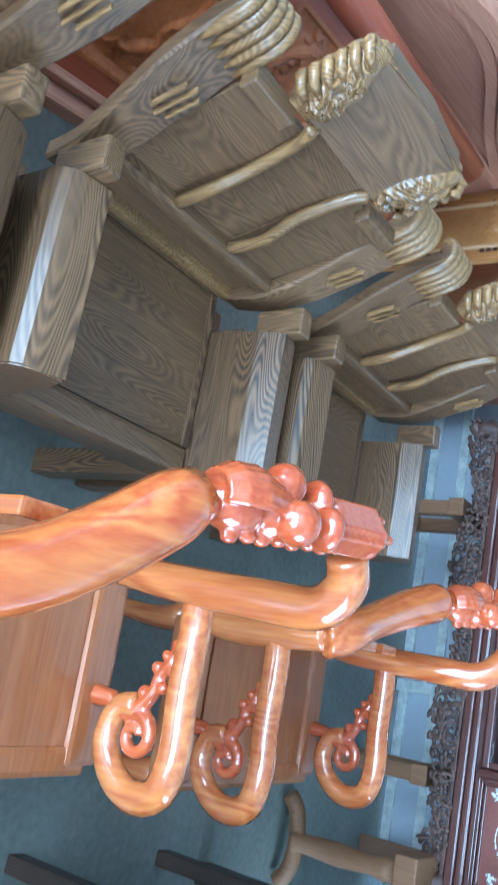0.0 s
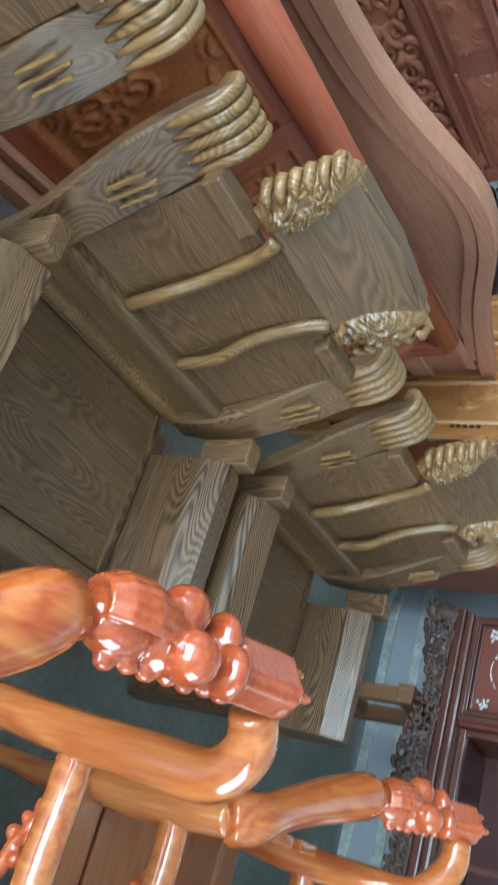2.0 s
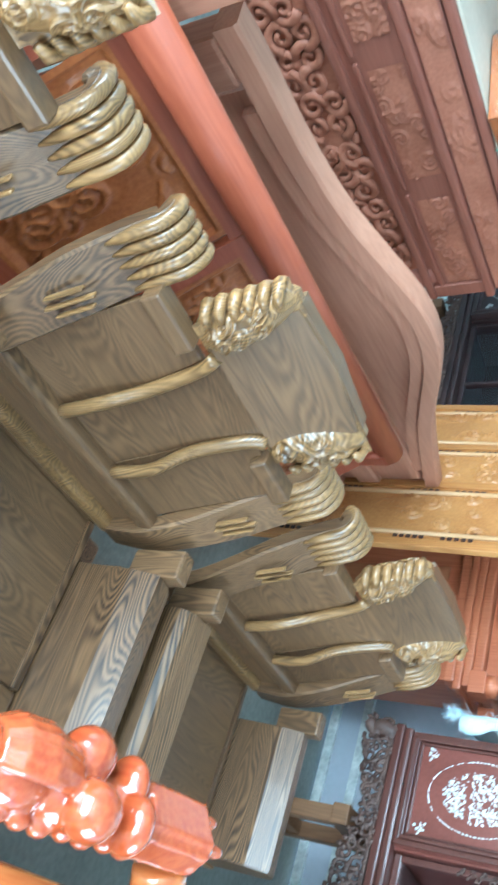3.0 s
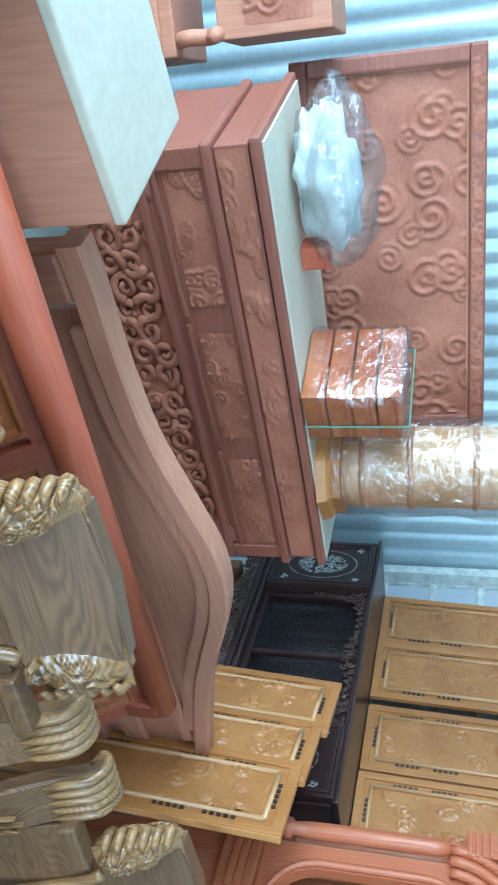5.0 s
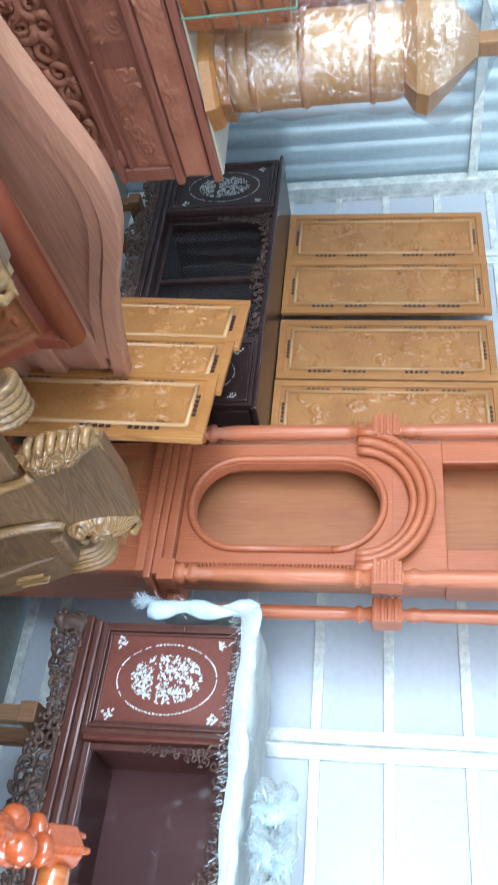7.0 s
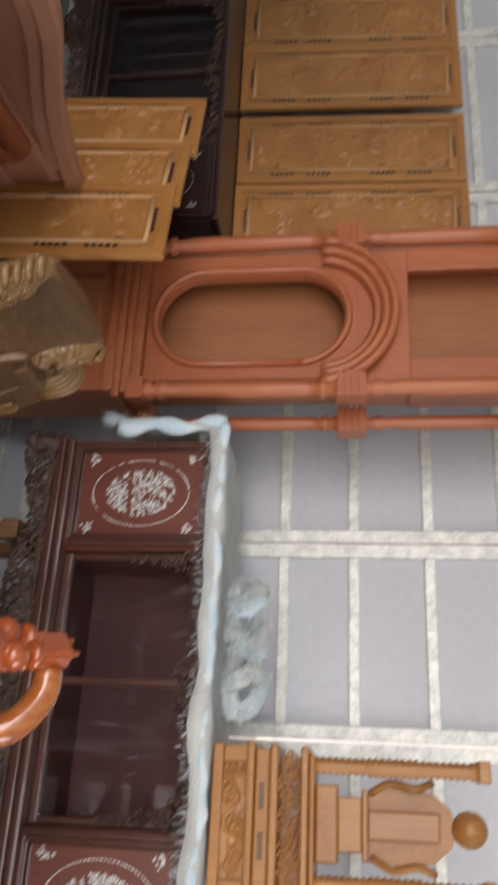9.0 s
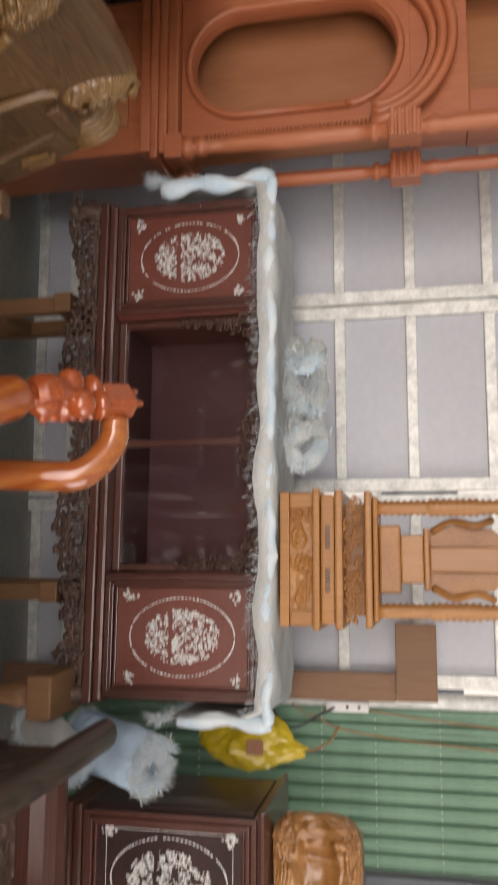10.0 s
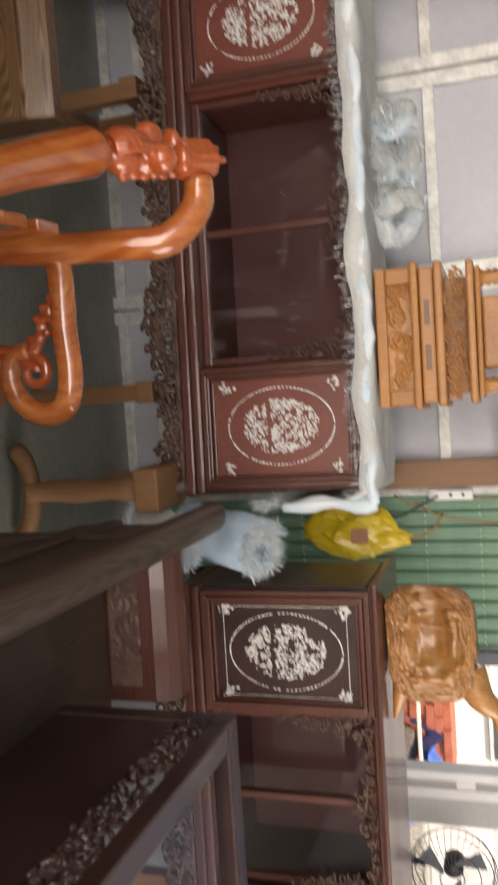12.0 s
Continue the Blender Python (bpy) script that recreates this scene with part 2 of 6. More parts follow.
ROOT = wood("honey_root_wood", (0.13, 0.036, 0.009), (0.66, 0.33, 0.105), 20, (1, 1, 0.15), 0.34, 0.4, True, 0.15, (0.24, 0.72), 40.0, 0.08)
PLANK = wood("brown_plank", (0.19, 0.095, 0.05), (0.30, 0.165, 0.09), 14, (1, 1, 0.12), 0.6, 0, True, 0.15, contrast=(0.25, 0.80), warp_by=40.0, figure=0.06)
TRESTLE = wood("dusty_trestle_wood", (0.16, 0.075, 0.032), (0.34, 0.17, 0.075), 16, (1, 1, 0.12), 0.6, 0, True, 0.2, contrast=(0.25, 0.80), warp_by=40.0, figure=0.06)
CREAM = mottled("cream_primed_board", (0.50, 0.43, 0.32), (0.62, 0.55, 0.43), 2, 0.5, 0, 0.05, 40)
WALL = mottled("grey_plaster", (0.42, 0.42, 0.40), (0.52, 0.52, 0.50), 1.5, 0.9, 0, 0.1, 40)
BLACK = mottled("black_plastic", (0.015, 0.015, 0.017), (0.03, 0.03, 0.032), 5, 0.4)
WHITE = mottled("white_paint", (0.72, 0.72, 0.70), (0.80, 0.80, 0.79), 2, 0.5)
BRICK = mottled("red_brick_stack", (0.36, 0.09, 0.05), (0.55, 0.19, 0.11), 18, 0.85, 0, 0.3)
TARP = mottled("blue_tarpaulin", (0.03, 0.10, 0.42), (0.10, 0.22, 0.62), 6, 0.4, 0, 0.4, 30)
STEEL = mottled("thin_steel_wire", (0.10, 0.10, 0.10), (0.20, 0.20, 0.20), 10, 0.4, 0.8)
COPPER = mottled("brown_cable", (0.22, 0.11, 0.04), (0.36, 0.19, 0.08), 10, 0.5)


# ---------------------------------------------------------------- mesh helpers
def thing(name, m, label, category, group="", kind=""):
    e = new(name)
    e.matrix_world = m
    return tagged(e, label, category, group, kind)


def part(name, bm, material, parent=None, label="", smooth=False):
    me = bpy.data.meshes.new(name)
    bm.normal_update()
    bm.to_mesh(me)
    bm.free()
    me.materials.append(material)
    if smooth:
        me.polygons.foreach_set("use_smooth", [True] * len(me.polygons))
    ob = new(name, me)
    if parent is not None:
        ob.parent = parent
    if label:
        ob["label"] = label
    return ob


def again(ob, m, parent=None):
    """Another object on the same mesh."""
    o = new(ob.name.split(".")[0], ob.data)
    o.parent = parent if parent is not None else ob.parent
    o.matrix_basis = m
    return o


def box(x0, x1, y0, y1, z0, z1, bevel=0.004, bm=None, seg=2):
    bm = bm or bmesh.new()
    vs = bmesh.ops.create_cube(bm, size=1)["verts"]
    for v in vs:
        v.co = ((x0 + x1) / 2 + v.co.x * (x1 - x0), (y0 + y1) / 2 + v.co.y * (y1 - y0), (z0 + z1) / 2 + v.co.z * (z1 - z0))
    if bevel:
        es = list({e for v in vs for e in v.link_edges})
        bmesh.ops.bevel(bm, geom=es, offset=min(bevel, 0.45 * min(x1 - x0, y1 - y0, z1 - z0)), segments=seg, affect="EDGES", profile=0.6)
    return bm


def sweep(pts, radii, seg=10, bm=None, flat=1.0, up=(0, 0, 1), cap=True):
    """A tube through points; flat squeezes it along its second axis."""
    bm = bm or bmesh.new()
    pts = [Vector(p) for p in pts]
    n = len(pts)
    if not hasattr(radii, "__len__"):
        radii = [radii] * n
    rings, ref = [], Vector(up)
    for i, p in enumerate(pts):
        d = (pts[min(i + 1, n - 1)] - pts[max(i - 1, 0)]).normalized()
        a = d.cross(ref)
        if a.length < 1e-3:
            a = d.cross(Vector((0.3, 1, 0.2)))
        a.normalize()
        b = a.cross(d)
        ref = b
        rings.append([bm.verts.new(p + (a * math.cos(2 * math.pi * k / seg) + b * flat * math.sin(2 * math.pi * k / seg)) * radii[i]) for k in range(seg)])
    for r, s in zip(rings, rings[1:]):
        for k in range(seg):
            bm.faces.new((r[k], r[(k + 1) % seg], s[(k + 1) % seg], s[k]))
    if cap:
        bm.faces.new(rings[0][::-1])
        bm.faces.new(rings[-1])
    return bm


def spline(ctrl, n=24):
    """Catmull-Rom through control points (any dimension)."""
    c = [np.array(p, float) for p in ctrl]
    c = [2 * c[0] - c[1]] + c + [2 * c[-1] - c[-2]]
    out = []
    m = len(c) - 3
    for k in range(n + 1):
        u = k / n * m
        i = min(int(u), m - 1)
        t = u - i
        p0, p1, p2, p3 = c[i:i + 4]
        out.append(0.5 * (2 * p1 + (p2 - p0) * t + (2 * p0 - 5 * p1 + 4 * p2 - p3) * t * t + (3 * p1 - p0 - 3 * p2 + p3) * t ** 3))
    return out


def slab(outline, place, depth, bm=None, bevel=0.0):
    """A flat outline (2D) given thickness; place(u, v, w) maps to 3D, w from 0 to depth."""
    bm = bm or bmesh.new()
    a = [bm.verts.new(place(u, v, 0)) for u, v in outline]
    b = [bm.verts.new(place(u, v, depth)) for u, v in outline]
    n = len(outline)
    f1, f2 = bm.faces.new(a[::-1]), bm.faces.new(b)
    for i in range(n):
        bm.faces.new((a[i], a[(i + 1) % n], b[(i + 1) % n], b[i]))
    if bevel:
        bmesh.ops.bevel(bm, geom=[*f1.edges, *f2.edges], offset=bevel, segments=2, affect="EDGES")
    bmesh.ops.recalc_face_normals(bm, faces=bm.faces)
    return bm


def lathe(profile, origin=(0, 0, 0), axis="z", seg=14, bm=None):
    bm = bm or bmesh.new()
    rings = []
    for r, h in profile:
        ring = []
        for k in range(seg):
            a = 2 * math.pi * k / seg
            c, s = r * math.cos(a), r * math.sin(a)
            p = {"z": (c, s, h), "x": (h, c, s), "y": (c, h, s)}[axis]
            ring.append(bm.verts.new(Vector(origin) + Vector(p)))
        rings.append(ring)
    for r, s in zip(rings, rings[1:]):
        for k in range(seg):
            bm.faces.new((r[k], r[(k + 1) % seg], s[(k + 1) % seg], s[k]))
    bm.faces.new(rings[0][::-1])
    bm.faces.new(rings[-1])
    bmesh.ops.recalc_face_normals(bm, faces=bm.faces)
    return bm


def relief(w, h, place, height, nu, nv, bm=None):
    """A carved sheet: height(u, v) over a w by h field, mapped by place(u, v, d)."""
    bm = bm or bmesh.new()
    g = [[bm.verts.new(place(w * (i / nu - 0.5), h * (j / nv - 0.5), height(w * (i / nu - 0.5), h * (j / nv - 0.5)))) for j in range(nv + 1)] for i in range(nu + 1)]
    for i in range(nu):
        for j in range(nv):
            bm.faces.new((g[i][j], g[i + 1][j], g[i + 1][j + 1], g[i][j + 1]))
    return bm


def spiral(c, r, turns, sense=1, start=0.0, n=18):
    """Points of a volute in 2D, from the rim inwards."""
    return [(c[0] + r * (1 - 0.8 * k / n) * math.cos(start + sense * turns * 2 * math.pi * k / n),
             c[1] + r * (1 - 0.8 * k / n) * math.sin(start + sense * turns * 2 * math.pi * k / n)) for k in range(n + 1)]


def fretwork(length, height, place, thick, rnd, edge=None, step=None, weight=0.06):
    """Openwork of volutes and leaves along a strip (u 0..length, v 0..-height)."""
    bm = bmesh.new()
    u, step = 0.0, step or height * 0.62
    while u < length:
        hh = height * (edge(u / length) if edge else 1.0)
        for row in range(2):
            c = (u + rnd.uniform(-0.1, 0.1) * step + 0.3 * step * row, -hh * (0.28 + 0.44 * row) + rnd.uniform(-0.06, 0.06) * hh)
            r = hh * rnd.uniform(0.22, 0.30)
            pts = spiral(c, r, rnd.uniform(1.0, 1.5), rnd.choice((-1, 1)), rnd.uniform(0, 6.3), 12)
            w = height * weight
            sweep([place(p[0], min(p[1], -0.02 * height), thick * 0.5 + 0.25 * thick * math.sin(i)) for i, p in enumerate(pts)], [w * (1.1 - 0.4 * i / 12) for i in range(13)], 5, bm)
            for q in range(2):
                a = rnd.uniform(0, 6.3)
                p, e = (c[0] + r * math.cos(a), c[1] + r * math.sin(a)), (c[0] + 1.9 * r * math.cos(a + 0.5), min(-0.01 * height, c[1] + 1.6 * r * math.sin(a + 0.5)))
                sweep([place(p[0], p[1], thick * 0.5), place((p[0] + e[0]) / 2, (p[1] + e[1]) / 2 + 0.1 * r, thick * 0.7), place(e[0], e[1], thick * 0.5)], [w, w * 1.5, w * 0.5], 5, bm)
        u += step
    return bm


def vines(seed, w, h, n, depth):
    """Height of a carved field: volutes and leaves standing proud of a sunk ground."""
    rnd = random.Random(seed)
    vol = [(rnd.uniform(-w / 2, w / 2), rnd.uniform(-h / 2, h / 2), rnd.uniform(0.5, 1.0) * math.sqrt(w * h / n) * 0.62, rnd.choice((-1, 1)), rnd.uniform(0, 6.3)) for _ in range(n)]

    def height(u, v):
        best = 0.0
        for cx, cy, r, s, ph in vol:
            dx, dy = u - cx, v - cy
            d = math.hypot(dx, dy) / r
            if d < 1.15:
                band = math.cos(2 * math.pi * (d * 1.8 - s * math.atan2(dy, dx) / (2 * math.pi)) + ph)
                k = max(0.0, band) * (1.0 if d < 1 else (1.15 - d) / 0.15)
                best = max(best, k)
        return depth * (best ** 0.7) + depth * 0.12 * noise.noise((u * 60, v * 60, seed))
    return height


# ---------------------------------------------------------------- the building
FLOOR = -0.15


def structure(name, bm, material, label, category, smooth=False):
    return tagged(part(name, bm, material, None, "", smooth), label, category, "", "structure")


structure("floor", box(-4.8, 4.2, -4.0, 4.1, FLOOR - 0.1, FLOOR, 0), CONCRETE, "worn grey concrete workshop floor", "floor")
structure("ground", box(-40, 60, 4.1, 80, FLOOR - 0.12, FLOOR - 0.02, 0), CONCRETE, "pale sunlit concrete yard outside the gate", "ground")
# roof and the next three walls are unseen, added to close the room
structure("ceiling", box(-4.8, 4.2, -4.0, 4.15, 3.5, 3.56, 0), CORR, "assumed pale metal sheet roof over the workshop, out of view", "ceiling")
structure("wall_west_outer", box(-4.9, -4.8, -4.0, 4.15, FLOOR, 3.5, 0), WALL, "plain grey outer wall, added out of view", "wall")
structure("wall_east", box(4.2, 4.3, -4.0, 0.2, FLOOR, 3.5, 0), WALL, "plain grey plaster side wall, added out of view", "wall")
structure("wall_north_top", box(0.9, 4.2, 3.93, 4.03, 2.46, 3.5, 0), WALL, "plain wall over the folding gate, added out of view", "wall")


def corrugated_wall():
    w = thing("wall_west", Matrix(), "pale blue corrugated metal sheet wall", "wall", "", "structure")
    bm = bmesh.new()
    prev = None
    n = 420
    for i in range(n + 1):
        y = -4.0 + 7.95 * i / n
        ph = (y / 0.145) % 1.0
        x = -4.70 + 0.022 * (0.5 + 0.5 * math.cos(2 * math.pi * ph)) ** 0.6
        cur = [bm.verts.new((x, y, FLOOR)), bm.verts.new((x, y, 3.5))]
        if prev:
            bm.faces.new((prev[0], cur[0], cur[1], prev[1]))
        prev = cur
    part("corrugated_sheet", bm, CORR, w, "", True)
    part("rail", box(-4.665, -4.62, -4.0, 3.9, 2.22, 2.28, 0.004), GALV, w, "galvanised horizontal rail")
    part("corner_post", box(-4.68, -4.60, 3.84, 3.945, FLOOR, 3.5, 0.004), GALV, w, "galvanised corner post")


def panel_wall():
    """Grey-blue sheets in a frame of worn galvanised tube."""
    w = thing("wall_north", Matrix(), "folding wall of grey-blue sheets in worn galvanised frames", "wall", "", "structure")
    xs = [-4.661, -3.958, -2.861, -1.921, -0.921, -0.061, 0.779]
    for a, b in zip(xs, xs[1:]):
        zs = [FLOOR + 0.04, 0.060, 0.690, 1.020, 1.360, 1.680, 2.020, 2.360, 2.710, 3.35]
        for z0, z1 in zip(zs, zs[1:]):
            part("panel", box(a + 0.03, b - 0.03, 3.962, 3.972, z0 + 0.015, z1 - 0.015, 0), PAINT_PANEL, w)
        for z in zs[:-1]:
            part("cross_rail", box(a + 0.065, b - 0.065, 3.939, 3.979, z - 0.024, z + 0.024, 0.004), GALV, w)
        for x in (a + 0.036, b - 0.036):
            part("stile", box(x - 0.029, x + 0.029, 3.935, 3.983, FLOOR, 3.35, 0.004), GALV, w)
    for x, z in ((-0.091, 1.340), (-0.031, 1.340), (-0.881, 2.380), (-0.041, -0.000)):
        part("hasp", box(x - 0.025, x + 0.025, 3.927, 3.937, z - 0.012, z + 0.012, 0.003), GALV, w, "small steel hasp")
    part("door_post", lathe([(0.035, FLOOR), (0.035, 3.35)], (0.829, 3.957, 0), "z", 12), GALV, w, "round galvanised post", True)


corrugated_wall()
panel_wall()


def folding_gate():
    g = thing("folding_gate", pose(0.883, 3.954, -0.291), "green painted folding steel gate with vertical slats, half open", "gate")
    slat = None
    n = 20
    for i in range(n):
        x = 0.033 * i
        bm = bmesh.new()
        prof = [(-0.023, 0.0), (-0.013, -0.012), (0.006, -0.013), (0.012, -0.003), (0.023, 0.0)]
        lo = [bm.verts.new((u, v, 0.20)) for u, v in prof]
        hi = [bm.verts.new((u, v, 2.75)) for u, v in prof]
        for k in range(4):
            bm.faces.new((lo[k], lo[k + 1], hi[k + 1], hi[k]))
        if slat is None:
            slat = part("slat", bm, GREEN, g)
            slat.location = (x, 0, 0)
        else:
            bm.free()
            again(slat, Matrix.Translation((x, 0.012 * (i % 2), 0)))
    part("end_bar", box(0.655, 0.715, -0.03, 0.03, 0.15, 2.75, 0.005), GREY_BAR, g, "dark grey steel end bar")
    rivets = bmesh.new()
    for i in range(n):
        for z in (1.55, 1.78, 2.05, 2.32, 2.6, 0.5, 1.0):
            bmesh.ops.create_icosphere(rivets, subdivisions=1, radius=0.004, matrix=Matrix.Translation((0.033 * i - 0.006, -0.014, z)))
    part("rivets", rivets, GALV, g)["kind"] = "stuff"


folding_gate()


# ---------------------------------------------------------------- dark wenge armchairs
def flute_profile(top, n=18, r=0.034):
    """Side view (x, z) of a board that leans back and rolls over backwards at its top."""
    pts = [(-0.035 * (i / n) ** 1.5 + 0.012 * math.sin(5 * i / n), 0.47 + (top - r - 0.47) * i / n) for i in range(n + 1)]
    cx, cz = pts[-1][0] - r, pts[-1][1]
    pts += [(cx + r * math.cos(a), cz + r * math.sin(a)) for a in [math.pi * 0.95 * k / 9 for k in range(1, 10)]]
    return pts


def wenge_chair(m):
    c = thing("wenge_armchair", m, "heavy dark wenge armchair with box arms and carved crest", "armchair", "wenge armchairs in a row")
    part("seat", box(-0.46, -0.068, -0.262, 0.262, 0.396, 0.420, 0.003), WENGE, c)
    part("front_rail", box(-0.066, -0.004, -0.264, 0.264, 0.360, 0.428, 0.012), WENGE, c)
    part("front_apron", box(-0.040, -0.012, -0.36, 0.36, 0.285, 0.358, 0.006), WENGE, c)
    part("back_rail", box(-0.50, -0.462, -0.264, 0.264, 0.36, 0.428, 0.006), WENGE, c)
    for sy in (-1, 1):
        part("seat_side_rail", box(-0.46, -0.068, sy * 0.252 - 0.010, sy * 0.252 + 0.010, 0.37, 0.430, 0.004), WENGE_X, c)
        # box arm: upright inner face, narrow chamfer, flat top, rounded outer edge
        prof = [(-0.070, 0.330), (0.066, 0.330), (0.066, 0.560), (0.060, 0.585), (0.046, 0.602), (0.026, 0.610), (-0.030, 0.622), (-0.054, 0.560), (-0.068, 0.430)]
        arm = slab([(u * sy, v) for u, v in prof], lambda u, v, d, s=sy: (-0.368 + d, s * 0.334 + u, v), 0.368, None, 0.004)
        part("arm", arm, WENGE_X, c)
        part("arm_end_lip", box(0.001, 0.010, sy * 0.334 - 0.064, sy * 0.334 + 0.062, 0.345, 0.415, 0.004), WENGE_EDGE, c)
        part("arm_apron", box(-0.36, -0.006, sy * 0.334 - 0.060, sy * 0.334 + 0.060, 0.285, 0.329, 0.008), WENGE, c)
        part("arm_block", box(-0.438, -0.370, sy * 0.340 - 0.023, sy * 0.340 + 0.023, 0.52, 0.652, 0.007), WENGE_V, c, "square block behind the arm")
        for x in (-0.05, -0.44):
            part("leg", box(x - 0.035, x + 0.035, sy * 0.34 - 0.04, sy * 0.34 + 0.04, FLOOR, 0.284 if x > -0.2 else 0.358, 0.008), WENGE_V, c)
        # thick side board of the back, rolling backwards over its fluted head
        prof = flute_profile(1.005)
        n = len(prof)
        yc = [sy * (0.335 + 0.030 * math.sin(3.4 * i / (n - 1)) + 0.035 * (i / (n - 1)) ** 2) for i in range(n)]
        half = [0.040 + 0.026 * min(1, i / 12) for i in range(n)]
        bm = bmesh.new()
        rings = []
        for i, (x, z) in enumerate(prof):
            j, k = max(i - 1, 0), min(i + 1, n - 1)
            d = Vector((prof[k][0] - prof[j][0], prof[k][1] - prof[j][1])).normalized()
            nx, nz = d.y, -d.x
            t0, t1 = 0.0, -0.040 if i < n - 8 else -0.030
            e = half[i]
            rings.append([bm.verts.new((-0.445 + x + nx * w, yc[i] + v, z + nz * w)) for v, w in ((-e, t0 - 0.006), (-e + 0.006, t0), (e - 0.006, t0), (e, t0 - 0.006), (e, t1 + 0.006), (e - 0.006, t1), (-e + 0.006, t1), (-e, t1 + 0.006))])
        for r, q in zip(rings, rings[1:]):
            for k in range(8):
                bm.faces.new((r[k], r[(k + 1) % 8], q[(k + 1) % 8], q[k]))
        bm.faces.new(rings[0][::-1])
        bm.faces.new(rings[-1])
        bmesh.ops.recalc_face_normals(bm, faces=bm.faces)
        board = part("side_board", bm, WENGE_V, c)
        for q in range(5):
            path = []
            for i in range(n - 13, n):
                j, k = max(i - 1, 0), min(i + 1, n - 1)
                d = Vector((prof[k][0] - prof[j][0], prof[k][1] - prof[j][1])).normalized()
                path.append((-0.445 + prof[i][0] + d.y * 0.001, yc[i] + (q - 2) * 0.0262, prof[i][1] - d.x * 0.001))
            part("flute", sweep(path, [0.003, 0.010] + [0.0135] * (len(path) - 2), 8, None, 1.0, (0, 1, 0)), WENGE_EDGE, board, "", True)
        for q in range(3):
            yy = sy * 0.362 + (q - 1) * 0.021
            part("raised_bar", box(-0.452, -0.441, yy - 0.0035, yy + 0.0035, 0.755 - 0.012 * (q % 2), 0.835 + 0.012 * (q % 2), 0.003), WENGE_EDGE, board)
        # carved shoulder beside the crest plate
        f = vines(5 + sy, 0.10, 0.20, 9, 0.017)

        def rise(u, v, f=f):
            k = math.hypot(u / 0.048, v / 0.098)
            return max(0.0, 1 - k ** 4) * (0.026 + f(u, v)) if k < 1 else 0.0
        part("carved_shoulder", relief(0.098, 0.20, lambda u, v, d, sy=sy: (-0.487 + d - 0.05 * v, sy * (0.182 + 0.018 * math.sin(16 * v)) + u, 1.045 + v), rise, 34, 64), WENGE_EDGE, c, "carved shoulder rubbed golden", True)
        o = [(sy * 0.135, 0.95), (sy * 0.205, 0.945), (sy * 0.232, 0.975), (sy * 0.228, 1.03), (sy * 0.240, 1.06), (sy * 0.228, 1.09), (sy * 0.234, 1.12), (sy * 0.205, 1.145), (sy * 0.135, 1.145)]
        part("shoulder_back", slab(o, lambda u, v, d: (-0.515 + d - 0.05 * (v - 1.045), u, v), 0.030, None, 0.008), WENGE_EDGE, c)
        for q in range(6):
            z = 0.985 + 0.028 * q
            part("shoulder_rib", sweep([(-0.510, sy * 0.226, z), (-0.492, sy * 0.243, z + 0.003), (-0.470, sy * 0.234, z + 0.002), (-0.462, sy * 0.212, z)], [0.010, 0.0125, 0.011, 0.006], 7), WENGE_EDGE, c, "", True)
        # short top rail over the side panel, curved upright between panels
        part("short_rail", box(-0.492, -0.452, sy * 0.245 - 0.075, sy * 0.245 + 0.070, 0.905, 0.945, 0.006), WENGE, c)
        st = spline([(-0.462, sy * 0.105, 0.60), (-0.450, sy * 0.112, 0.70), (-0.464, sy * 0.100, 0.80), (-0.470, sy * 0.112, 0.92), (-0.470, sy * 0.13, 0.96)], 14)
        part("upright", sweep(st, 0.0165, 8, None, 0.8, (1, 0, 0)), WENGE_EDGE, c, "wavy golden-edged upright", True)
        pn = box(-0.490, -0.476, sy * 0.20 - 0.105, sy * 0.20 + 0.105, 0.60, 0.93, 0.003)
        part("side_panel", pn, WENGE, c)
    part("middle_panel", box(-0.492, -0.478, -0.11, 0.11, 0.60, 0.97, 0.003), WENGE, c)
    part("lower_rail", box(-0.492, -0.448, -0.325, 0.325, 0.565, 0.605, 0.012), WENGE, c)
    part("kick_board", box(-0.485, -0.470, -0.32, 0.32, 0.455, 0.565, 0.003), WENGE, c)
    part("bottom_rail", box(-0.480, -0.446, -0.325, 0.325, 0.455, 0.490, 0.010), WENGE_EDGE, c)
    o = [(-0.165, 0.955), (0.165, 0.955), (0.190, 1.05), (0.180, 1.145), (0.0, 1.152), (-0.180, 1.145), (-0.190, 1.05)]
    part("crest_plate", slab(o, lambda u, v, d: (-0.515 + d - 0.10 * (v - 0.955), u, v), 0.045, None, 0.007), WENGE, c)
    raked = ("side_board", "flute", "raised_bar", "carved_shoulder", "shoulder_back", "shoulder_rib", "short_rail", "upright", "side_panel", "middle_panel", "crest_plate")
    for o in c.children_recursive:
        if o.name.split(".")[0] in raked:
            for v in o.data.vertices:
                k = max(0.0, v.co.z - 0.57)
                v.co.x -= 0.20 * k
                v.co.z -= 0.10 * k
        if o.name.split(".")[0] in raked + ("lower_rail", "kick_board", "bottom_rail"):
            for v in o.data.vertices:
                v.co.x -= 0.012
                v.co.y *= 0.89
                v.co.z -= 0.025
    return c


chair = wenge_chair(pose(-0.290, 0.982, 0, 0, 0, 1.6))
copy_thing(chair, pose(-0.318, 1.832, 0, 0, 0, 1.0))
copy_thing(chair, pose(-0.262, 0.120, 0, 0, 0, 2))


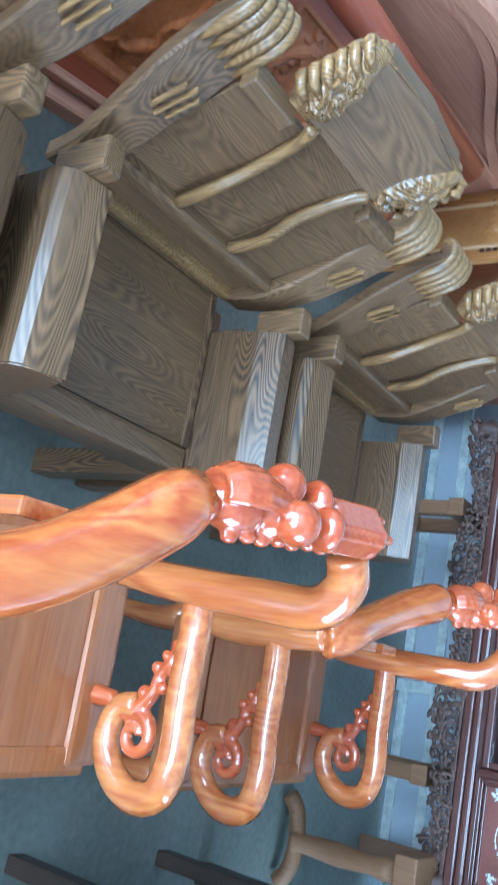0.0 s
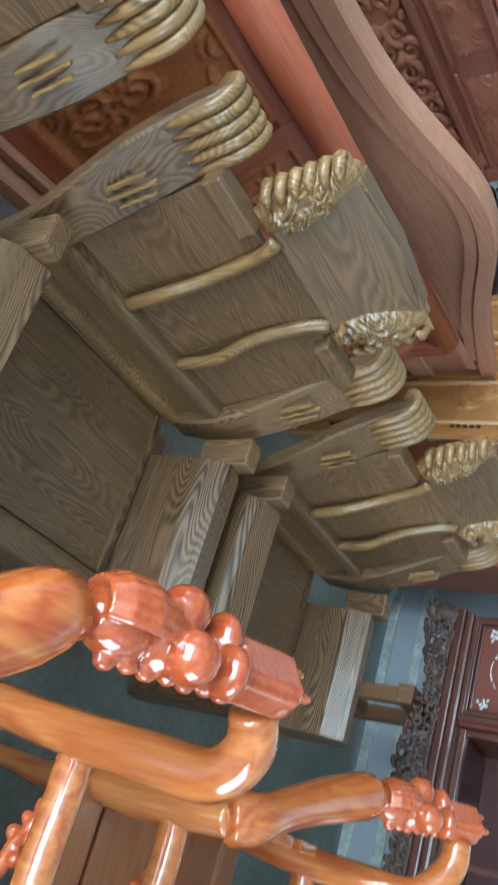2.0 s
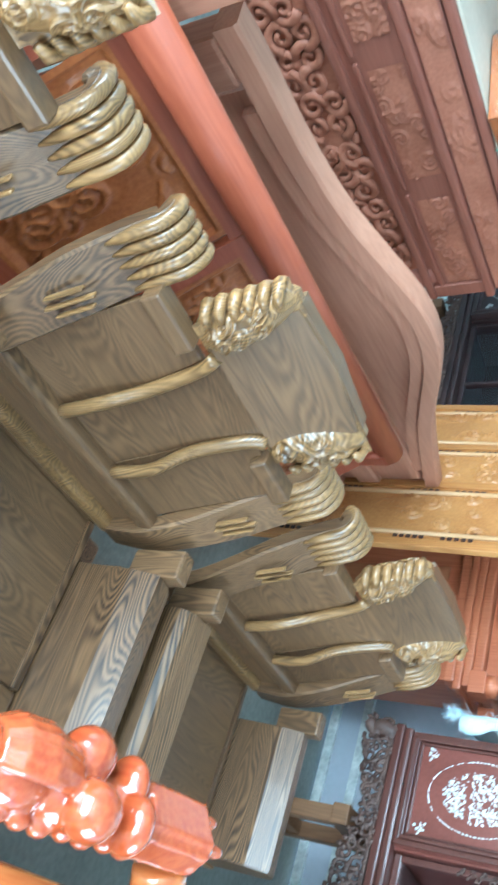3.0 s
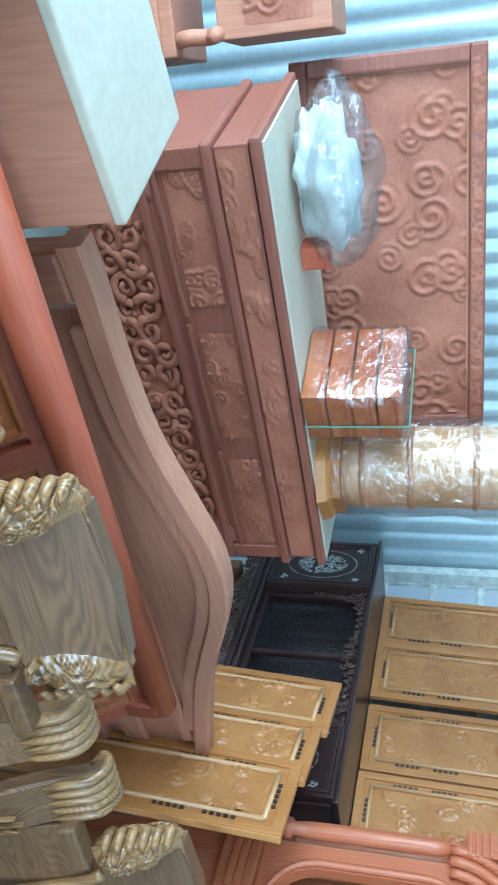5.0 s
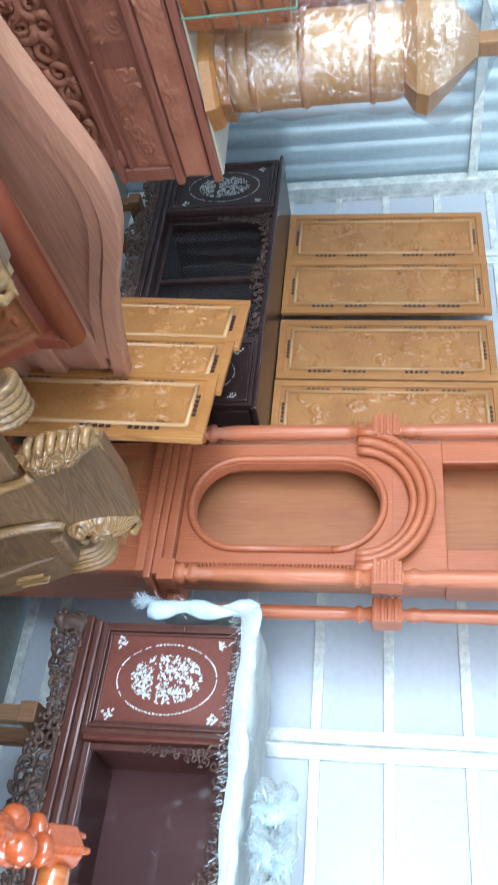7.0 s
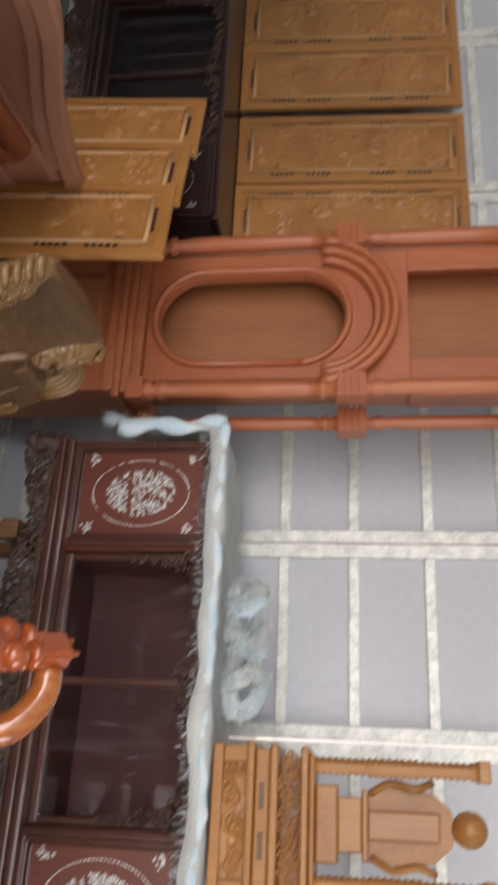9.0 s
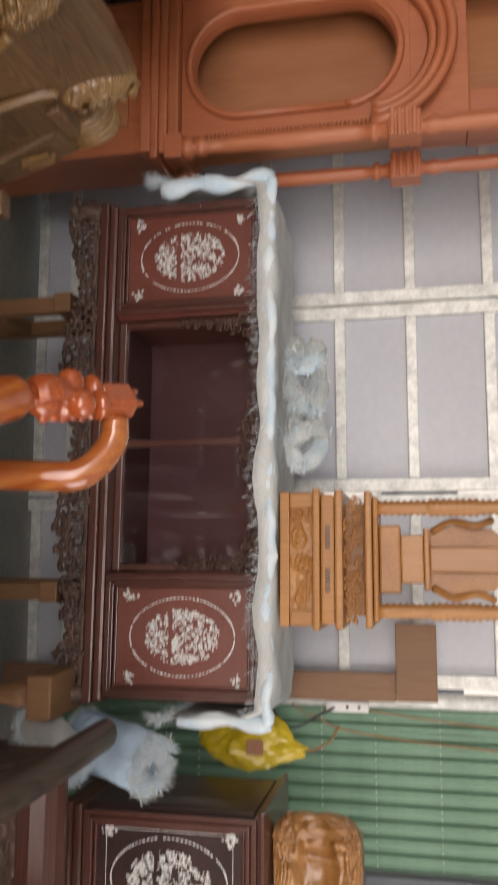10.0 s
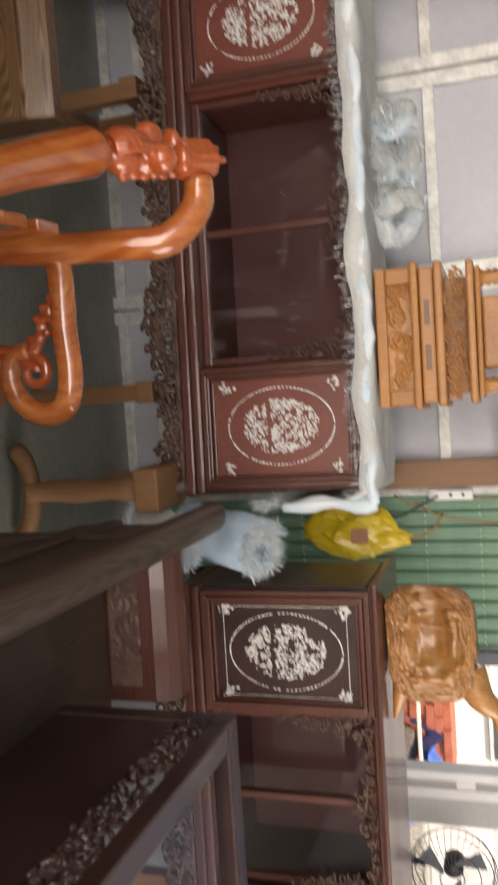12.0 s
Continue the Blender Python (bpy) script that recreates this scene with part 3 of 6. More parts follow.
# ---------------------------------------------------------------- varnished orange chairs with beast-head rails
def fused(bm, voxel=0.005, rounds=4):
    """One closed skin round overlapping lumps."""
    me = bpy.data.meshes.new("lump")
    bm.to_mesh(me)
    bm.free()
    ob = new("lump", me)
    md = ob.modifiers.new("skin", "REMESH")
    md.mode, md.voxel_size = "VOXEL", voxel
    sm = ob.modifiers.new("soften", "SMOOTH")
    sm.factor, sm.iterations = 0.5, rounds
    bpy.context.view_layer.update()
    skin = bmesh.new()
    skin.from_object(ob, bpy.context.evaluated_depsgraph_get())
    bpy.data.objects.remove(ob)
    bpy.data.meshes.remove(me)
    return skin


def beast_head(base, tip, up, c):
    """A lumpy carved head on the rail's end, from base to tip."""
    base, tip = Vector(base), Vector(tip)
    d = tip - base
    a = d.normalized()
    s = a.cross(Vector(up)).normalized()
    u = s.cross(a)
    bm = bmesh.new()

    turn = Matrix((a, s, u)).transposed().to_4x4()

    def blob(t, side, lift, r, st=(1, 1, 1)):
        m = Matrix.Translation(base + d * t + s * side + u * lift) @ turn @ Matrix.Diagonal((r * st[0], r * st[1], r * st[2], 1))
        bmesh.ops.create_icosphere(bm, subdivisions=3, radius=1, matrix=m)

    def block(t, lift, x, y, z):
        vs = bmesh.ops.create_cube(bm, size=1, matrix=Matrix.Translation(base + d * t + u * lift) @ turn @ Matrix.Diagonal((x, y, z, 1)))["verts"]
        bmesh.ops.bevel(bm, geom=list({q for v in vs for q in v.link_edges}), offset=0.012, segments=3, affect="EDGES")
    g = d.length
    blob(0.12, 0, -0.006, 0.046, (1.2, 1, 0.9))
    blob(0.34, 0, -0.006, 0.050, (1.1, 0.95, 0.85))
    blob(0.58, 0, -0.010, 0.044, (1.2, 0.95, 0.85))
    for e in (-1, 1):
        blob(0.38, e * 0.036, 0.022, 0.036)
        blob(0.58, e * 0.026, 0.012, 0.037, (0.62, 1, 1.0))
        for q in range(7):
            blob(0.10 + 0.09 * q, e * (0.044 - 0.002 * q), -0.026 + 0.004 * (q % 2), 0.012, (1.3, 1, 1))
        blob(0.93, e * 0.028, -0.012, 0.016, (1.0, 1, 1))
        blob(1.0, e * 0.020, 0.012, 0.013, (1.4, 0.7, 0.7))
    block(0.80, -0.002, g * 0.36, 0.084, 0.070)
    # flaring mane, cut in ridges, behind the eyes
    for q in range(9):
        w = -1.5 + 0.27 * q
        side = s * math.sin(w) + u * math.cos(w)
        pts = [base + d * t + side * r for t, r in ((0.0, 0.036), (0.07, 0.050), (0.17, 0.053), (0.30, 0.040))]
        sweep(pts, [0.009, 0.0095, 0.009, 0.008], 8, bm)
    return part("beast_head", fused(bm, 0.0034, 2), ORANGE_RED, c, "glossy red carved beast head", True)


def orange_seat(name, m, width, label, category, near, base, tip, post_top, crest_far, foot=0.0):
    """Back posts stand on x = 0; the seat reaches forward along x. The far end's head, post top and crest are given."""
    c = thing(name, m, label, category, "varnished orange seats")
    h = width / 2
    part("seat_panel", box(0.03, 0.375, -h + 0.055, h - 0.055, 0.425, 0.445, 0.003), ORANGE_SEAT, c)
    part("front_rail", box(0.36, 0.42, -h - 0.01, h + 0.01, 0.385, 0.452, 0.014), ORANGE_SEAT, c)
    part("back_rail", box(-0.03, 0.03, -h - 0.01, h + 0.01, 0.385, 0.452, 0.008), ORANGE_SEAT, c)
    part("apron", box(0.385, 0.41, -h + 0.03, h - 0.03, 0.31, 0.385, 0.006), ORANGE_SEAT, c)
    for sy in (-1, 1):
        y = sy * h
        part("side_rail", box(0.0, 0.40, y - 0.055, y + 0.035, 0.385, 0.457, 0.012), ORANGE_SEAT, c)
        for x in (0.0, 0.385):
            part("leg", sweep(spline([(x, y, 0.39), (x + 0.012, y, 0.28), (x - 0.006, y, 0.13 + 0.5 * foot), (x + 0.008, y, foot)], 8), [0.04, 0.038, 0.034, 0.03, 0.027, 0.025, 0.026, 0.03, 0.034], 10), ORANGE_V, c, "", True)
        # back post, curling over into the chin of the beast
        mirror = lambda p, sy=sy: (p[0], sy * p[1], p[2])
        post = spline([(0.0, y, 0.44), (0.02, y - sy * 0.01, 0.60)] + [mirror(p) for p in post_top], 26)
        if not near and sy < 0:
            post = spline([(0.0, y, 0.44), (0.012, y, 0.56), (0.006, y, 0.68), (0.0, y, 0.80)], 26)
        part("back_post", sweep(post, [0.036 + 0.004 * math.sin(i / 26 * 3) for i in range(27)], 14, None, 1.0, (1, 0, 0)), ORANGE_V, c, "", True)
        if near or sy > 0:
            beast_head(mirror(base), mirror(tip), (-0.55, 0, 0.83), c)
        # arm with a curled front and volute bracket
        arm = spline([(-0.005, y, 0.665), (0.10, y, 0.672), (0.22, y, 0.668), (0.33, y + sy * 0.0, 0.672), (0.405, y, 0.650), (0.425, y, 0.590), (0.395, y, 0.530), (0.335, y, 0.500), (0.275, y, 0.520), (0.262, y, 0.565)], 34)
        rad = [0.029 - 0.007 * max(0, (i - 16) / 18) for i in range(35)]
        part("arm", sweep(arm, rad, 10, None, 1.15, (0, 0, 1)), ORANGE_V, c, "", True)
        br = bmesh.new()
        sc = spiral((0.318, 0.572), 0.044, 1.25, -1, 3.3, 18)
        sweep([(p, y, q) for p, q in sc], [0.016 - 0.005 * i / 18 for i in range(19)], 8, br, 1, (0, 1, 0))
        st = spline([(0.285, y, 0.535), (0.262, y, 0.575), (0.232, y, 0.600), (0.205, y, 0.606), (0.175, y, 0.628), (0.145, y, 0.640)], 14)
        sweep(st, [0.018 - 0.0006 * i for i in range(15)], 8, br, 1, (0, 1, 0))
        for p, q, r in ((0.236, 0.578, 0.016), (0.222, 0.620, 0.014), (0.190, 0.636, 0.014), (0.186, 0.598, 0.014), (0.140, 0.645, 0.019), (0.272, 0.548, 0.017), (0.160, 0.616, 0.012)):
            bmesh.ops.create_icosphere(br, subdivisions=2, radius=r, matrix=Matrix.Translation((p, y, q)))
        sweep([(0.285, y, 0.535), (0.262, y, 0.50), (0.26, y, 0.45)], [0.016, 0.019, 0.024], 8, br)
        br = fused(br, 0.004, 2)
        part("volute_bracket", br, ORANGE_RED, c, "scrolled openwork bracket", True)
    ctrl = [(p[0], -p[1], p[2]) for p in reversed(crest_far)] + list(crest_far)
    if not near:
        ctrl = [(0.0, -h - 0.015, 0.790)] + list(crest_far)
    n = 48
    crest = spline(ctrl, n)
    part("crest_rail", sweep(crest, [0.049 + 0.006 * math.cos(i / n * 6.283) - (0.012 if i in (0, n) else 0.004 if i in (1, n - 1) else 0) for i in range(n + 1)], 18, None, 1.0, (0, 0, 1)), ORANGE, c, "thick polished crest rail with round ends", True)
    for q in range(-1, 2):
        y = q * h * 0.42
        part("back_splat", box(-0.015, 0.012, y - 0.045, y + 0.045, 0.45, 0.86 if width > 1 else 0.76, 0.006), ORANGE_V, c)
    return c


orange_seat("orange_bench", pose(0.000, 0.095, -0.01, 0, 0, 3), 2.02, "varnished orange wood bench with carved beast-head rail ends", "bench", True,
            (-0.078, 0.640, 0.945), (-0.098, 0.985, 1.040), [(0.034, 0.995, 0.82), (0.036, 1.0, 0.935), (-0.006, 0.99, 0.990), (-0.055, 0.965, 1.0)],
            [(0.040, 0.10, 0.882), (0.092, 0.270, 0.888), (0.082, 0.360, 0.898), (0.015, 0.49, 0.912), (-0.074, 0.615, 0.936)], FLOOR + 0.01)
orange_seat("orange_armchair", pose(-0.025, 1.852, -0.087, 0, 0, 3), 0.62, "varnished orange wood armchair with carved beast-head rail ends", "armchair", False,
            (-0.150, 0.190, 0.888), (-0.168, 0.455, 1.050), [(0.028, 0.325, 0.82), (0.026, 0.36, 0.945), (-0.050, 0.405, 1.008), (-0.120, 0.415, 1.015)],
            [(-0.016, -0.275, 0.830), (-0.045, -0.20, 0.838), (-0.098, -0.03, 0.846), (-0.153, 0.165, 0.872)], FLOOR + 0.087)


# ---------------------------------------------------------------- inlaid display cabinets
def inlay(rnd, cx, cz, rx, rz, y, frame_line=False):
    """Pearl chips: an oval garland, a vase of flowers, corner sprays."""
    bm = bmesh.new()

    def chip(x, z, s, ang=None, sq=1.0):
        ang = rnd.uniform(0, 6.3) if ang is None else ang
        k = rnd.choice((4, 5, 6))
        vs = []
        for i in range(k):
            a = 2 * math.pi * i / k
            u, v = s * math.cos(a) * rnd.uniform(0.7, 1.15), s * sq * math.sin(a) * rnd.uniform(0.7, 1.15)
            vs.append(bm.verts.new((x + u * math.cos(ang) - v * math.sin(ang), y, z + u * math.sin(ang) + v * math.cos(ang))))
        bm.faces.new(vs)
    n = 84
    for i in range(n):
        a = 2 * math.pi * i / n
        if rnd.random() < 0.9:
            chip(cx + rx * math.cos(a), cz + rz * math.sin(a), 0.0072, a + 1.57, rnd.uniform(0.3, 0.6))
    for i in range(760):
        t = rnd.uniform(0, 6.283)
        r = math.sqrt(rnd.random())
        x, z = r * math.cos(t) * rx * 0.70, r * math.sin(t) * rz * 0.72
        if noise.noise((x * 30 + cx * 7, z * 30, 3.0)) > -0.34 and not (abs(z + rz * 0.22) < 0.008):
            chip(cx + x, cz + z, rnd.uniform(0.003, 0.0088), None, rnd.uniform(0.3, 0.8))
    for ex in (-1, 1):
        for ez in (-1, 1):
            px, pz = cx + ex * rx * 1.06, cz + ez * rz * 1.02
            for i in range(17):
                chip(px + rnd.gauss(0, 0.011), pz + rnd.gauss(0, 0.011), rnd.uniform(0.003, 0.008))
            if frame_line:
                chip(px + ex * 0.012, pz + ez * 0.012, 0.013)
    if frame_line:
        for i in range(60):
            u = -1 + 2 * i / 59
            for e in (-1, 1):
                chip(cx + u * rx * 1.06, cz + e * (rz * 1.02 + 0.014), 0.0045, 0, 0.35)
                chip(cx + e * (rx * 1.06 + 0.014), cz + u * rz * 1.02, 0.0045, 1.57, 0.35)
    return bm


def bowed_door(x0, x1, z0, z1, c, rnd, bow, frame_line=False, y=-0.03, main=ROSE, panel=ROSE_PANEL):
    """A cabinet door with mitred mouldings and a pearl-inlaid panel."""
    d = part("door", box(x0, x1, y, y + 0.03, z0, z1, 0.004), panel, c)
    f = bmesh.new()
    for k, (w, o) in enumerate(((0.020, 0.014), (0.014, 0.022), (0.010, 0.012))):
        i = (0.0, 0.021, 0.038)[k]
        box(x0 + i, x0 + i + w, y - o, y, z0 + i, z1 - i, 0.004, f)
        box(x1 - i - w, x1 - i, y - o, y, z0 + i, z1 - i, 0.004, f)
        box(x0 + i + w, x1 - i - w, y - o, y, z0 + i, z0 + i + w, 0.004, f)
        box(x0 + i + w, x1 - i - w, y - o, y, z1 - i - w, z1 - i, 0.004, f)
    part("door_moulding", f, main, d)
    cx, cz = (x0 + x1) / 2, (z0 + z1) / 2
    part("pearl_inlay", inlay(rnd, cx, cz, (x1 - x0) * 0.315, (z1 - z0) * 0.335, y - 0.0015, frame_line), PEARL, d, "mother of pearl flowers in an oval")["kind"] = "stuff"
    part("keyhole", lathe([(0.004, 0), (0.004, 0.003)], ((x0 + x1) / 2, y - 0.025, z0 + 0.0), "y", 8), BLACK, d)
    return d


def display_cabinet(name, m, width, side, label, seed, base=0.66, top=1.42, depth=0.42, frame_line=False, right=True, wood_in=ROSE_BACK, main=ROSE, panel=ROSE_PANEL):
    """Low cabinet: two inlaid doors, recessed glass between, pierced apron; the front lies on y = 0."""
    rnd = random.Random(seed)
    c = thing(name, m, label, "cabinet", "inlaid display cabinets")
    h = width / 2
    zb, zt = base + 0.155, top - 0.022
    part("top", box(-h - 0.015, h + 0.015, -0.055, depth, zt + 0.002, top, 0.008), main, c)
    part("cornice", box(-h, h, -0.026, depth - 0.01, zt - 0.014, zt + 0.002, 0.004), main, c)
    part("plinth", box(-h - 0.012, h + 0.012, -0.052, depth, zb - 0.070, zb - 0.034, 0.008), main, c)
    part("plinth_moulding", box(-h - 0.004, h + 0.004, -0.042, depth - 0.01, zb - 0.034, zb, 0.012), main, c)
    part("back_board", box(-h + 0.01, h - 0.01, depth - 0.03, depth - 0.012, zb, zt - 0.02, 0), wood_in, c)
    ends = [(-h, -h + side)] + ([(h - side, h)] if right else [])
    for x0, x1 in ends:
        part("box_carcase", box(x0 + 0.004, x1 - 0.004, 0.002, depth - 0.035, zb, zt - 0.022, 0.003), panel, c)
        bowed_door(x0 + 0.012, x1 - 0.012, zb + 0.004, zt - 0.006, c, rnd, 0.02, frame_line, -0.03, main, panel)
    g0, g1 = -h + side, (h - side if right else h)
    part("glass_sill", box(g0 + 0.002, g1 - 0.002, 0.02, 0.06, zb, zb + 0.03, 0.006), main, c)
    part("glass_head", box(g0 + 0.002, g1 - 0.002, 0.02, 0.06, zt - 0.055, zt - 0.022, 0.006), main, c)
    n = 2
    for i in range(n + 1):
        x = g0 + (g1 - g0) * i / n
        x = min(max(x, g0 + 0.016), g1 - 0.016)
        part("glass_stile", box(x - 0.012, x + 0.012, 0.022, 0.058, zb + 0.03, zt - 0.055, 0.004), main, c)
    for i in range(n):
        a, b = g0 + (g1 - g0) * i / n + 0.014, g0 + (g1 - g0) * (i + 1) / n - 0.014
        p = part("pane", box(a, b, 0.038, 0.042, zb + 0.03, zt - 0.055, 0), PANE, c, "dusty glass pane")
    part("inner_shelf", box(g0 + 0.01, g1 - 0.01, 0.06, depth - 0.04, zb + 0.001, zb + 0.014, 0.002), main, c)
    fw = fretwork(g1 - g0, 0.085, lambda u, v, d: (g0 + u, 0.012 - d, zt - 0.022 + v), 0.016, rnd, lambda t: 0.7 + 0.3 * math.cos(4 * math.pi * t))
    part("upper_fret", fw, ROSE_CARVE, c, "pierced carving over the glass", True)["kind"] = "stuff"
    for e in (0, 1):
        fx = g0 + 0.01 if e == 0 else g1 - 0.01
        fs = fretwork(0.23, 0.06, lambda u, v, d, fx=fx, e=e: (fx - v * (1 if e == 0 else -1), 0.012 - d, zt - 0.10 - u), 0.016, rnd, lambda t: 1.1 - 0.7 * t)
        part("corner_fret", fs, ROSE_CARVE, c, "", True)["kind"] = "stuff"
    # pierced apron
    ap = fretwork(width, 0.135, lambda u, v, d: (-h + u, -0.03 - d, zb - 0.075 + v), 0.020, rnd, lambda t: 0.80 + 0.20 * math.cos(6 * math.pi * t), 0.042, 0.062)
    box(-h, h, -0.046, -0.030, zb - 0.090, zb - 0.074, 0.003, ap)
    part("pierced_apron", ap, ROSE_CARVE, c, "pierced floral apron grey with dust", True)["kind"] = "stuff"
    for e in (-1, 1):
        lg = sweep(spline([(e * (h - 0.03), -0.02, zb - 0.075), (e * (h - 0.012), -0.04, zb - 0.14), (e * (h - 0.035), -0.03, base - 0.0), (e * (h + 0.005), -0.06, base - 0.03)], 12), [0.038 - 0.0012 * i for i in range(13)], 10)
        part("foot", lg, ROSE_CARVE, c, "carved cabriole foot", True)
        part("back_foot", box(e * (h - 0.05) - 0.03, e * (h - 0.05) + 0.03, depth - 0.08, depth - 0.02, base - 0.04, zb - 0.07, 0.006), main, c)
    return c


CAB = pose(-0.219, 3.186, 0, 0, 0, -2.5)
display_cabinet("inlaid_tv_cabinet", CAB, 1.87, 0.455, "rosewood display cabinet inlaid with pearl, standing on trestles", 3, 0.415, 1.175)
display_cabinet("inlaid_rosewood_cabinet", pose(1.768, 2.975, 0, 0, 0, -1), 1.50, 0.44, "dark rosewood cabinet inlaid with pearl in framed ovals", 9, 0.423, 1.193, 0.44, True, True, ROSE_BACK, ROSE, ROSE_DARK)
display_cabinet("near_black_cabinet", pose(-3.232, 3.324, 0, 0, 0, 0), 1.9, 0.45, "nearly black rosewood cabinet behind leaning doors", 17, 0.253, 1.073, 0.42, False, True, ROSE_DARK, ROSE_DARK, ROSE_DARK)


def trestle(m, h):
    t = thing("trestle", m, "rough wooden trestle holding up the cabinet", "trestle", "trestles under cabinets")
    part("top_beam", box(-0.04, 0.04, -0.02, 0.42, h - 0.07, h, 0.006), TRESTLE, t)
    for y in (0.03, 0.36):
        part("leg", box(-0.032, 0.032, y - 0.03, y + 0.03, FLOOR, h - 0.07, 0.006), TRESTLE, t)
    part("stretcher", box(-0.025, 0.025, 0.06, 0.33, FLOOR + 0.14, FLOOR + 0.19, 0.005), TRESTLE, t)
    return t


tr = trestle(pose(0.336, 3.161, 0), 0.375)
copy_thing(tr, pose(-0.784, 3.211, 0))
for x in (1.25, 2.35):
    trestle(pose(x, 2.985, 0), 0.383)
for x in (-3.9, -2.5):
    trestle(pose(x, 3.304, 0), 0.213)


def turned_stool(m):
    s = thing("turned_stool", m, "orange-brown stool with turned leg and square block top", "stool")
    part("block_top", box(-0.075, 0.075, -0.06, 0.20, 0.526, 0.616, 0.008), TRESTLE, s)
    part("turned_leg", lathe([(0.05, 0.08), (0.05, 0.10), (0.035, 0.12), (0.045, 0.28), (0.033, 0.42), (0.045, 0.47), (0.036, 0.526)], (0, 0, 0)), TRESTLE, s, "", True)
    part("spreading_foot", sweep(spline([(-0.16, 0, 0.03), (-0.11, 0, 0.07), (0, 0, 0.09), (0.11, 0, 0.07), (0.16, 0, 0.03)], 12), 0.035, 8), TRESTLE, s, "", True)


turned_stool(pose(0.676, 2.976, FLOOR))


# ---------------------------------------------------------------- fur blanket and bundles
def fur_fringe(pts, down, n, rnd, length=0.05):
    bm = bmesh.new()
    for i in range(n):
        k = rnd.random() * (len(pts) - 1.001)
        a, b = Vector(pts[int(k)]), Vector(pts[int(k) + 1])
        p = a.lerp(b, k % 1) + Vector((rnd.gauss(0, 0.008), rnd.gauss(0, 0.008), rnd.gauss(0, 0.012)))
        d = (Vector(down(p)) + Vector((rnd.gauss(0, 0.5), rnd.gauss(0, 0.4), rnd.gauss(0, 0.35)))).normalized()
        s = d.cross(Vector((rnd.gauss(0, 1), rnd.gauss(0, 1), rnd.gauss(0, 1)))).normalized() * rnd.uniform(0.0004, 0.0009)
        q = p + d * length * rnd.uniform(0.5, 1.2)
        mid = p.lerp(q, 0.6) + Vector((0, 0, -0.006))
        v = [bm.verts.new(x) for x in (p - s, p + s, mid + s * 0.8, q, mid - s * 0.8)]
        bm.faces.new(v)
    return bm


CAB_TOP = 1.175


